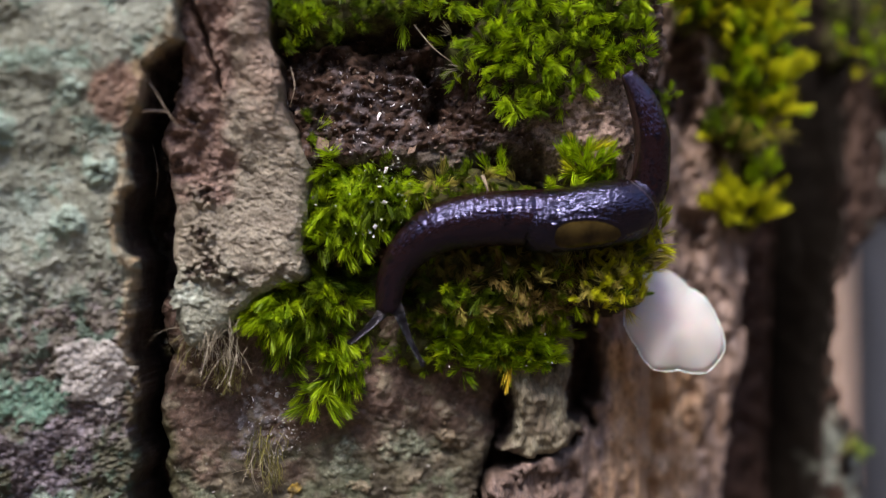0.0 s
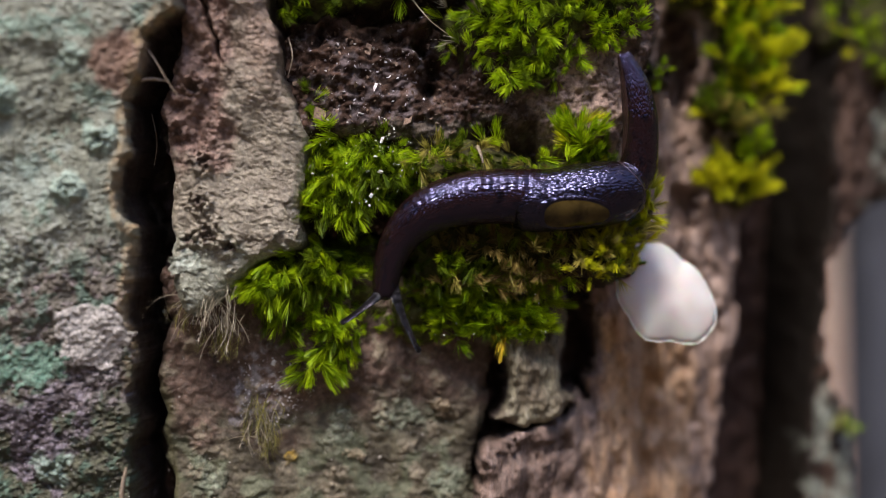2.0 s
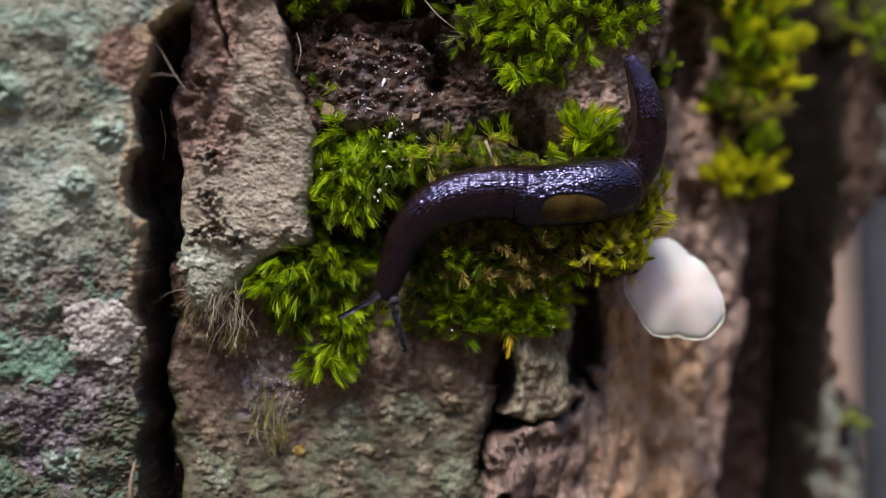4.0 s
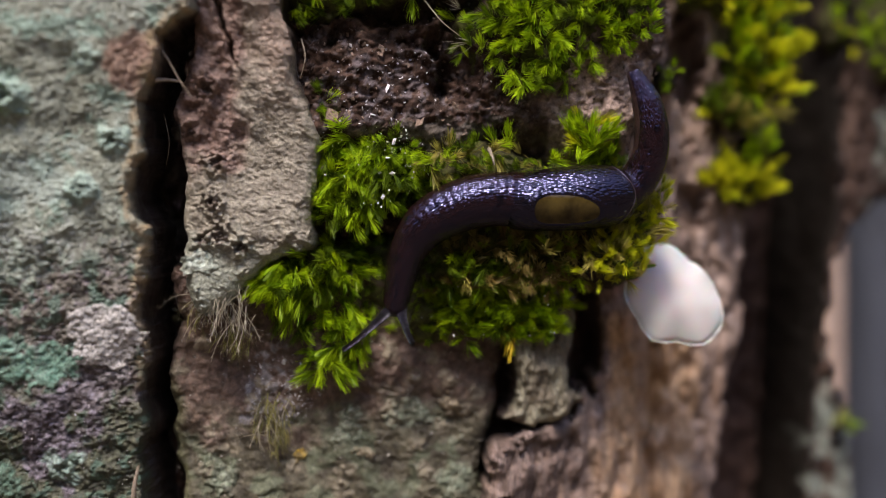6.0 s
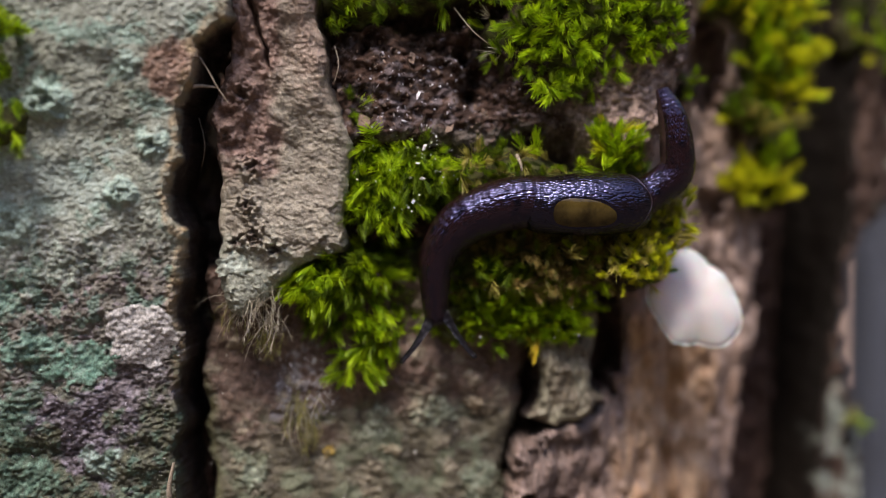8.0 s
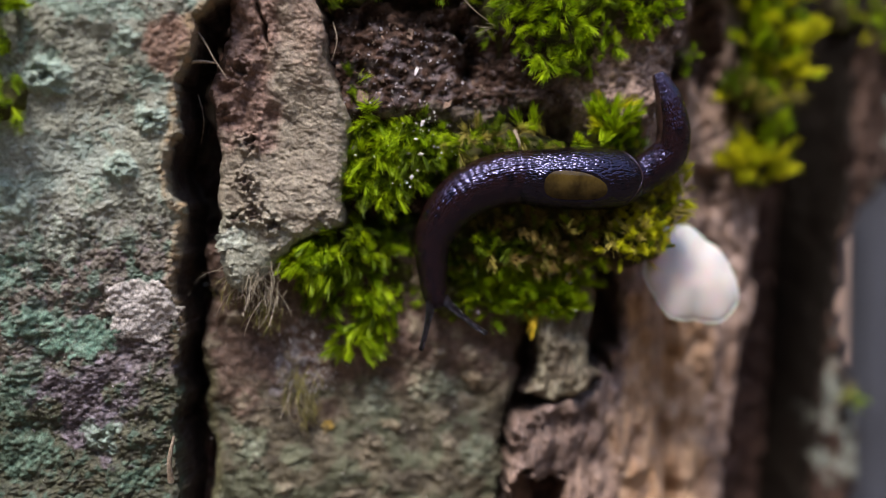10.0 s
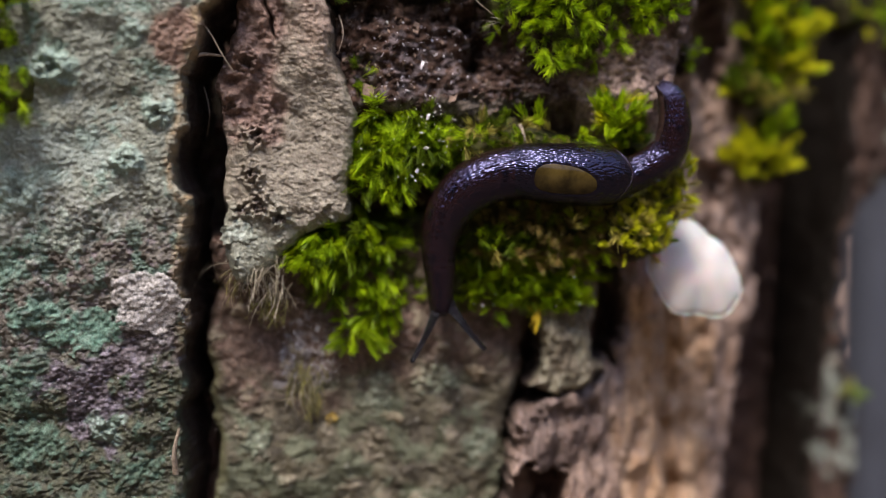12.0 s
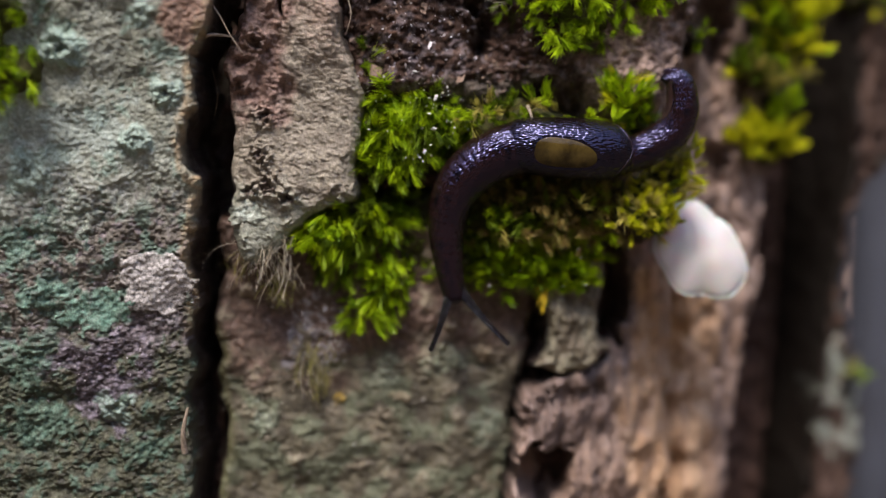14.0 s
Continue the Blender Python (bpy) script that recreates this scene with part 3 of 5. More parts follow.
spine(0.0, [-0.59, -0.25, -0.54, 0.05, -0.38, 0.34, -0.07, 0.57, 0.36, 0.67, 0.81, 0.69, 1.41, 0.71, 1.87, 0.78, 2.16, 0.98, 2.21, 1.24, 2.22, 1.57, 2.13, 1.90, 1.97, 2.17], (-0.66, -0.36, -0.97, -0.59), (-0.43, -0.35, -0.22, -0.82))
spine(1.5, [-0.54, -0.38, -0.50, -0.07, -0.35, 0.24, -0.06, 0.47, 0.35, 0.58, 0.81, 0.61, 1.39, 0.61, 1.85, 0.67, 2.14, 0.87, 2.18, 1.15, 2.18, 1.48, 2.12, 1.82, 2.00, 2.11], (-0.59, -0.47, -0.97, -0.73), (-0.38, -0.44, -0.14, -0.97))
spine(3.0, [-0.68, -0.47, -0.60, -0.18, -0.44, 0.16, -0.14, 0.43, 0.28, 0.57, 0.73, 0.59, 1.31, 0.59, 1.77, 0.66, 2.08, 0.86, 2.16, 1.13, 2.17, 1.43, 2.11, 1.74, 1.97, 2.04], (-0.70, -0.45, -1.10, -0.71), (-0.57, -0.51, -0.43, -1.07))
spine(5.5, [-0.59, -0.52, -0.51, -0.22, -0.38, 0.12, -0.13, 0.39, 0.26, 0.55, 0.69, 0.58, 1.23, 0.57, 1.67, 0.62, 2.01, 0.78, 2.16, 1.06, 2.20, 1.38, 2.12, 1.68, 1.96, 1.96], (-0.65, -0.61, -1.12, -0.87), (-0.51, -0.61, -0.45, -0.99))
spine(6.5, [-0.56, -0.65, -0.54, -0.31, -0.45, 0.07, -0.24, 0.35, 0.19, 0.55, 0.62, 0.60, 1.18, 0.56, 1.62, 0.59, 2.00, 0.77, 2.18, 1.08, 2.20, 1.39, 2.14, 1.67, 1.98, 1.91], (-0.66, -0.68, -1.03, -1.09), (-0.46, -0.68, -0.26, -0.89))
spine(7.5, [-0.45, -0.64, -0.47, -0.29, -0.43, 0.09, -0.21, 0.37, 0.13, 0.53, 0.56, 0.60, 1.12, 0.51, 1.57, 0.55, 1.95, 0.75, 2.22, 1.00, 2.25, 1.34, 2.17, 1.65, 1.98, 1.87], (-0.51, -0.79, -0.81, -1.08), (-0.29, -0.63, -0.03, -0.96))
spine(8.5, [-0.44, -0.72, -0.46, -0.41, -0.44, -0.06, -0.25, 0.29, 0.06, 0.51, 0.56, 0.64, 1.12, 0.59, 1.57, 0.61, 1.92, 0.76, 2.23, 0.98, 2.27, 1.29, 2.18, 1.57, 1.98, 1.79], (-0.54, -0.72, -0.81, -1.19), (-0.33, -0.71, -0.03, -1.11))
spine(11.0, [-0.40, -0.81, -0.47, -0.46, -0.47, -0.08, -0.29, 0.26, 0.02, 0.52, 0.43, 0.62, 0.93, 0.58, 1.41, 0.54, 1.79, 0.64, 2.13, 0.87, 2.24, 1.15, 2.18, 1.46, 1.98, 1.66], (-0.46, -0.90, -0.46, -1.38), (-0.28, -0.78, 0.18, -1.06))
spine(11.5, [-0.42, -0.89, -0.43, -0.54, -0.45, -0.10, -0.29, 0.28, -0.01, 0.53, 0.40, 0.64, 0.90, 0.58, 1.35, 0.53, 1.73, 0.63, 2.11, 0.86, 2.22, 1.17, 2.15, 1.45, 1.97, 1.59], (-0.45, -0.98, -0.54, -1.50), (-0.25, -0.85, 0.16, -1.19))
spine(12.5, [-0.41, -0.93, -0.43, -0.58, -0.45, -0.20, -0.33, 0.19, -0.05, 0.44, 0.36, 0.58, 0.83, 0.58, 1.31, 0.57, 1.70, 0.62, 2.08, 0.84, 2.22, 1.16, 2.16, 1.45, 1.98, 1.55], (-0.49, -0.93, -0.83, -1.43), (-0.32, -0.90, -0.02, -1.39))
spine(14.0, [-0.34, -1.00, -0.41, -0.65, -0.45, -0.21, -0.34, 0.21, -0.06, 0.50, 0.31, 0.66, 0.76, 0.64, 1.24, 0.62, 1.66, 0.65, 2.06, 0.86, 2.22, 1.14, 2.16, 1.42, 1.97, 1.49], (-0.42, -1.03, -0.60, -1.56), (-0.26, -0.93, 0.24, -1.48))



PRESSED = np.array([(p.x, p.z) for t in SPINES for p in SPINES[t][:8]])


# ---- moss ----

def moss_shoot(r, leaves, length, leaf, width, wild=0.0):
    """A stem with narrow, sickle-curved leaves all round it; its foot at the origin, growing along z."""
    verts, faces, tints = [], [], []
    bend, sweep = r.uniform(-0.35, 0.35), r.uniform(0.1, 0.6)

    def blade(base, out, up, size, wide):
        side = out.cross(up).normalized()
        first = len(verts)
        curl = r.uniform(0.3, 0.9)
        for k in range(4):
            t = k / 3
            way = out * (1 - 0.5 * curl * t) + up * (0.35 + curl * t)
            c = base + way.normalized() * size * t
            w = wide * (0.55, 1.0, 0.7, 0.06)[k]
            verts.extend([c - side * w + up * 0.3 * w, c + side * w + up * 0.3 * w])
            # Darker at the foot, full colour at the tip.
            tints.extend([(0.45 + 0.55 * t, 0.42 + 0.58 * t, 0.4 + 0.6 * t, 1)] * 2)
            if k:
                faces.append((first + 2 * k - 2, first + 2 * k - 1, first + 2 * k + 1, first + 2 * k))

    for k in range(leaves):
        t = 0.3 + 0.7 * (k + 0.5) / leaves
        a = k * 2.4 + r.uniform(-0.5, 0.5)
        foot = Vector((bend * length * t * t, 0, length * t))
        spread = 1.25 - 0.95 * t
        out = Vector((math.cos(a) * spread + sweep, math.sin(a) * spread, 0.25 + 0.9 * t)).normalized()
        out = (out + wild * Vector((r.gauss(0, 1), r.gauss(0, 1), r.gauss(0, 1)))).normalized()
        blade(foot, out, Vector((bend * t, 0, 1)).normalized(), leaf * r.uniform(0.7, 1.15) * (0.8 + 0.3 * math.sin(t * 3)), width)
    me = bpy.data.meshes.new("moss_shoot")
    me.from_pydata([tuple(v / 100) for v in verts], [], faces)
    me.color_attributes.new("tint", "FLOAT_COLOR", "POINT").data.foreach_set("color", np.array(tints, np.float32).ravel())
    me.shade_smooth()
    return me


def shoot_set(mat, count, leaves, length, leaf, width, seed, wild=0.12):
    r, out = random.Random(seed), []
    for k in range(count):
        me = moss_shoot(r, leaves + r.randrange(-3, 4), length * r.uniform(0.75, 1.2), leaf, width, wild)
        me.materials.append(mat)
        out.append(me)
    return out


# A darker copy of the moss leaf, for patches painted as if shaded.
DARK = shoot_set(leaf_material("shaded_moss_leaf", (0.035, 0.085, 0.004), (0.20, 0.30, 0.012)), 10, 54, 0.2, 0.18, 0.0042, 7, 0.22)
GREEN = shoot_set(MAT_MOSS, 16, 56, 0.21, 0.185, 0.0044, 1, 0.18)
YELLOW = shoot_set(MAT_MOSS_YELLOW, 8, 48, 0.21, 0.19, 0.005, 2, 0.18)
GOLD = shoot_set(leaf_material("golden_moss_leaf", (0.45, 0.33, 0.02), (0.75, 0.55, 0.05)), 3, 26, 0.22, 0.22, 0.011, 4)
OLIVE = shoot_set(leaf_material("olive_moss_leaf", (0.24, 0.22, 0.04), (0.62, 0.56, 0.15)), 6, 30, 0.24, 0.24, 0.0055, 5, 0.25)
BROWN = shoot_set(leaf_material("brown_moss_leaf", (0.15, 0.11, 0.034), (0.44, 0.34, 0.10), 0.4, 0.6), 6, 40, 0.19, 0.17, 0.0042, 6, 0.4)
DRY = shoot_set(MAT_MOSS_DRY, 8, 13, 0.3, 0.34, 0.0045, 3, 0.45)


def bed_tint(x, z, d):
    return mix((0.045, 0.04, 0.015), (0.10, 0.11, 0.03), 0.5 + fbm(x, z, 0.15, 4, 91))


def moss(name, label, poly, depth, count, sets, lean=(0, -1, -0.25), slope=0.1, size=1.0, seed=0, bed=0.08, lift=0.0, dark=0.2):
    """A clump: a dark felt with shoots standing on it, some in the shaded colour."""
    p = np.array(poly, float).reshape(-1, 2)
    mid = p.mean(0)

    def face(x, z, d):
        return depth + slope * (x - mid[0]) - bed * np.clip(d / 0.3, 0, 1) + 0.06 * fbm(x, z, 0.3, 4, 92 + seed)

    root = new(name, sheet(name, poly, face, bed_tint, MAT_FLAKY, res=0.04, wall=0.3, seed=seed + 20, ragged=0.1))
    tagged(root, label, "moss")
    r = random.Random(seed)
    placed, spots, tries = 0, [], 0
    gap = 0.75 * math.sqrt(max(abs(float(np.sum(p[:, 0] * np.roll(p[:, 1], -1) - p[:, 1] * np.roll(p[:, 0], -1)))) / 2, 0.01) / count)
    scatter = np.random.RandomState(seed + 7)
    tx, tz = scatter.uniform(p[:, 0].min(), p[:, 0].max(), 4000), scatter.uniform(p[:, 1].min(), p[:, 1].max(), 4000)
    td = inside(poly, tx, tz)
    ty, shade_noise = face(tx, tz, td), fbm(tx, tz, 0.4, 2, 93 + seed)
    while placed < count and tries < 3999:
        tries += 1
        x, z, d = tx[tries % 4000], tz[tries % 4000], td[tries % 4000]
        if d < -0.02 or any((x - a) ** 2 + (z - b) ** 2 < gap * gap for a, b in spots):
            continue
        spots.append((x, z))
        y = float(ty[tries % 4000]) + r.uniform(-0.1, 0.04) - lift
        way = Vector((lean[0] + r.gauss(0, 0.5), lean[1], lean[2] + r.gauss(0, 0.5))).normalized()
        # Noise picks shaded-colour shoots, so dim patches are painted into the clump.
        old = 0.5 + 0.9 * float(shade_noise[tries % 4000]) + r.uniform(-0.15, 0.15) < dark
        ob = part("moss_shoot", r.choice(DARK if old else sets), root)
        s = size * r.uniform(0.75, 1.25)
        near = float(np.hypot(PRESSED[:, 0] - x, PRESSED[:, 1] - z).min())
        if near < 0.42 and -0.5 < depth < 1:
            y, s = y + 0.22 * (1 - near / 0.42) ** 0.5, s * 0.7
        ob.matrix_local = Matrix.LocRotScale(V(x, y, z), way.to_track_quat("Z", "Y") @ Euler((0, 0, r.uniform(0, 6.28))).to_quaternion(), (s, s, s))
        placed += 1
    return root


moss("moss_clump", "bright green feathery moss on the upper bark", [0.40, 3.39, 2.30, 3.39, 2.21, 2.48, 1.91, 2.29, 1.67, 2.36, 1.33, 1.93, 0.73, 1.86, 0.61, 2.12, 0.51, 2.30, 0.40, 2.66], 0.36, 280, GREEN, seed=1, dark=0.25)
moss("moss_clump", "thin strip of green moss under a bark edge", [-1.85, 3.3, 0.35, 3.3, 0.25, 2.95, -0.5, 2.85, -1.0, 2.68, -1.45, 2.57, -1.79, 2.65], 0.2, 110, GREEN, seed=2, dark=0.6)
moss("moss_clump", "small dark green moss tuft", [-1.54, 1.71, -1.03, 1.78, -1.00, 1.65, -1.30, 1.47, -1.51, 1.50], 0.32, 16, GREEN, lean=(0.4, -0.8, -0.1), seed=3, size=0.8, dark=0.6)
moss("moss_clump", "drooping green moss cushion beside the bark plate", [-1.45, 1.31, -0.87, 1.41, -0.57, 1.25, -0.15, 1.08, -0.08, 0.85, -0.27, 0.72, -0.75, 0.58, -0.87, 0.43, -1.36, 0.43], 0.40, 240, GREEN, lean=(0, -0.8, -0.6), seed=4, dark=0.32)
moss("moss_clump", "low olive moss strip above the slug", [-0.26, 1.09, 0.28, 1.22, 0.71, 1.09, 1.37, 1.00, 1.40, 0.71, -0.15, 0.64], 0.42, 170, GREEN[:6] + OLIVE[:3] + BROWN[:1], lean=(0, -0.8, 0.15), seed=5, size=0.9, lift=0.12, dark=0.3)
moss("moss_clump", "upright light green moss tuft", [1.38, 1.33, 1.54, 1.36, 1.88, 1.11, 1.91, 0.88, 1.52, 0.87, 1.48, 1.16], 0.42, 60, GREEN[:6] + YELLOW[:2], lean=(-0.1, -0.7, 0.55), seed=6, size=1.1, dark=0.0)
moss("moss_clump", "bright green moss cushion with hanging tufts", [-2.15, -0.24, -1.91, -0.09, -1.51, 0.07, -1.12, 0.18, -0.51, 0.22, -0.44, -0.24, -0.51, -0.60, -0.88, -0.91, -1.12, -1.24, -1.48, -1.33, -1.51, -1.21, -1.27, -0.97, -1.36, -0.75, -1.85, -0.69, -2.09, -0.42], 0.6, 300, GREEN, lean=(-0.1, -0.8, -0.45), seed=7, dark=0.2)
moss("moss_clump", "dark green moss cushion below the slug", [-0.51, -0.39, 0.28, -0.36, 1.26, -0.24, 1.23, -0.88, 0.89, -0.96, 0.47, -0.91, -0.15, -0.94, -0.51, -0.85], 0.66, 290, GREEN, lean=(0, -0.8, 0.2), seed=8, size=0.95, dark=0.12)
moss("moss_clump", "brown dead moss in the shade below the slug", [-0.30, 0.41, 1.65, 0.41, 1.65, -0.18, 1.34, -0.34, 0.41, -0.37, -0.30, -0.40], 0.72, 230, BROWN + OLIVE[:2] + GREEN[:2], lean=(0, -0.8, 0.1), seed=9, size=0.9, lift=0.3)
moss("moss_clump", "yellow-green moss hanging beside the mushroom", [1.55, 0.25, 1.8, 0.4, 2.0, 0.58, 2.2, 0.78, 2.4, 0.62, 2.32, 0.3, 2.2, 0.05, 2.1, -0.25, 1.7, -0.28, 1.5, -0.15], 0.46, 190, YELLOW[:6] + OLIVE[:4], lean=(0.05, -0.75, 0.25), slope=0.4, seed=10, size=0.75, lift=0.07, dark=0.0)
moss("moss_clump", "yellow-green moss on the far bark ridge", [2.8, 3.9, 4.4, 3.9, 4.4, 2.9, 4.38, 2.1, 4.1, 1.88, 3.7, 2.0, 3.5, 2.4, 3.62, 2.9, 3.3, 3.02, 2.8, 3.02], 2.3, 260, YELLOW + GREEN[:3], lean=(0, -0.8, 0.5), slope=0.5, seed=11, size=1.1, dark=0.1)
moss("moss_clump", "small olive moss patch on the far bark ridge", [3.3, 0.9, 3.7, 1.1, 4.15, 1.08, 4.3, 0.82, 4.0, 0.62, 3.4, 0.68], 2.5, 70, YELLOW, lean=(-0.1, -0.55, 0.6), slope=0.6, seed=12, dark=0.0)
moss("moss_clump", "green moss on the outermost bark ridge", [5.22, 4.27, 6.52, 4.27, 6.52, 2.29, 5.98, 2.37, 5.83, 2.75, 5.38, 2.75, 5.22, 3.21], 3.7, 60, GREEN[:4] + YELLOW[:2], lean=(-0.1, -0.8, 0.35), seed=13)
moss("moss_clump", "dim olive moss hanging under the bright ridge moss", [3.3, 1.95, 4.1, 2.0, 4.1, 1.6, 3.7, 1.58, 3.3, 1.7], 2.3, 50, OLIVE + YELLOW[:3], lean=(-0.1, -0.6, 0.3), slope=0.5, seed=22, dark=0.35)
moss("moss_clump", "round green moss tuft on the bark ridge", [3.88, 1.42, 4.1, 1.42, 4.12, 1.2, 3.88, 1.2], 2.4, 16, GREEN, lean=(-0.1, -0.6, 0.5), seed=23, dark=0.0)
moss("moss_clump", "tiny green moss sprig", [2.5, 2.18, 2.68, 2.2, 2.7, 2.04, 2.5, 2.02], 1.25, 8, GREEN, seed=14, size=0.8)
moss("moss_clump", "dark green moss at the edge of the lichened plate", [-5.6, 2.5, -4.75, 2.62, -4.75, 2.3, -5.0, 2.1, -4.75, 1.9, -4.95, 1.7, -4.68, 1.5, -4.68, 1.25, -4.9, 1.1, -5.6, 1.15], -0.86, 90, GREEN, slope=0.15, seed=15)
moss("moss_clump", "green moss sprig on the outer ridge", [5.45, -2.24, 5.64, -2.24, 5.64, -2.47, 5.45, -2.47], 3.6, 5, GREEN, lean=(0.9, -0.4, 0), seed=18, size=0.6)


moss("moss_clump", "single golden-yellow moss sprig", [0.54, -0.73, 0.72, -0.66, 0.79, -0.89, 0.62, -0.93], 0.6, 5, GOLD, lean=(0, -0.8, -0.5), seed=19, size=0.9)
moss("moss_clump", "sparse moss threads on dark bark", [0.07, 2.62, 0.49, 2.68, 0.58, 2.13, 0.28, 2.01, 0.10, 2.26], 0.32, 22, GREEN[:5] + DRY[:1], lean=(-0.2, -0.7, -0.3), seed=20, size=0.75)
moss("moss_clump", "light green moss tuft lapping over the foot of the bark plate", [-2.12, -0.28, -1.90, -0.08, -1.47, 0.05, -1.16, 0.01, -1.20, -0.24, -1.56, -0.43, -2.02, -0.43], 0.32, 75, GREEN, lean=(-0.15, -0.8, -0.35), seed=21)


def frond_meshes(mat, count, length, seed):
    """Single dry moss stems, thin and curling; each grows along z and bends towards x."""
    r, out = random.Random(seed), []
    for _ in range(count):
        verts, faces, tints, size, bend = [], [], [], length * r.uniform(0.6, 1.3), r.uniform(0.7, 2.2)
        wave, at, angle = r.uniform(-0.5, 0.5), Vector((0, 0, 0)), 0.0
        for k in range(8):
            thick = 0.0075 * (1 - 0.8 * k / 7)
            for a in (0, 2.09, 4.19):
                verts.append((at + Vector((math.cos(a) * thick, math.sin(a) * thick, 0))) / 100)
                tints.append((0.6 + 0.06 * k,) * 3 + (1,))
            angle += bend / 7
            at = at + Vector((math.sin(angle), 0.3 * math.sin(wave * k), math.cos(angle))) * size / 7
            if k:
                faces += [(3 * k - 3 + j, 3 * k - 3 + (j + 1) % 3, 3 * k + (j + 1) % 3, 3 * k + j) for j in range(3)]
        for k in range(2, 7):
            for side in (1, -1):
                o, p = len(verts), (Vector(verts[3 * k]) + Vector(verts[3 * k + 1])) / 2
                q = p + Vector((0.3 * side, r.uniform(-0.6, 0.6), 0.9)).normalized() * r.uniform(0.0006, 0.0013)
                verts += [p - Vector((0, 0.00003, 0)), p + Vector((0, 0.00003, 0)), q]
                tints += [(0.9, 0.9, 0.9, 1)] * 3
                faces.append((o, o + 1, o + 2))
        me = bpy.data.meshes.new("frond")
        me.from_pydata([tuple(v) for v in verts], [], faces)
        me.color_attributes.new("tint", "FLOAT_COLOR", "POINT").data.foreach_set("color", np.array(tints, np.float32).ravel())
        me.materials.append(mat)
        me.shade_smooth()
        out.append(me)
    return out


GREY_FROND = frond_meshes(MAT_MOSS_DRY, 10, 0.42, 31)
OLIVE_FROND = frond_meshes(leaf_material("withered_moss_leaf", (0.10, 0.11, 0.035), (0.33, 0.30, 0.08), 0.3, 0.6), 8, 0.34, 32)


def tuft(label, bundles, seed):
    """Dry moss stems hanging from a few feet on the bark: x, y, z, how many, their heading and the meshes."""
    r = random.Random(seed)
    root = tagged(new("moss_tuft"), label, "moss")
    for x, y, z, count, lean, meshes in bundles:
        for _ in range(count):
            way = Vector((lean[0] + r.gauss(0, 0.45), lean[1] + r.gauss(0, 0.2), lean[2] + r.gauss(0, 0.4))).normalized()
            ob = part("frond", r.choice(meshes), root)
            at = V(x + r.gauss(0, 0.09), y + r.uniform(0, 0.06), z + r.gauss(0, 0.08))
            down = Vector((0, -0.2, -1))
            out = (down - down.dot(way) * way).normalized()
            ob.matrix_local = Matrix.LocRotScale(at, Matrix((out, way.cross(out), way)).transposed().to_quaternion(), (r.uniform(0.7, 1.15),) * 3)
    return root


tuft("pale grey dry moss tuft hanging at a bark edge", [(-2.38, -0.02, -0.36, 34, (-0.35, -0.35, -0.5), GREY_FROND), (-2.52, 0.0, -0.5, 26, (-0.7, -0.3, -0.3), GREY_FROND), (-2.3, 0.06, -0.62, 26, (0.0, -0.3, -0.9), GREY_FROND), (-2.3, 0.1, -0.85, 30, (0.05, -0.3, -0.8), OLIVE_FROND), (-2.68, 0.0, -0.58, 14, (-0.4, -0.3, -0.4), OLIVE_FROND)], 16)
tuft("withered grey-olive moss tuft on the lower bark", [(-1.95, 0.42, -1.68, 30, (0.1, -0.3, -0.8), GREY_FROND[:3] + OLIVE_FROND), (-1.85, 0.42, -1.95, 22, (0.2, -0.3, -0.9), OLIVE_FROND), (-2.0, 0.42, -1.85, 14, (-0.25, -0.3, -0.8), GREY_FROND)], 17)


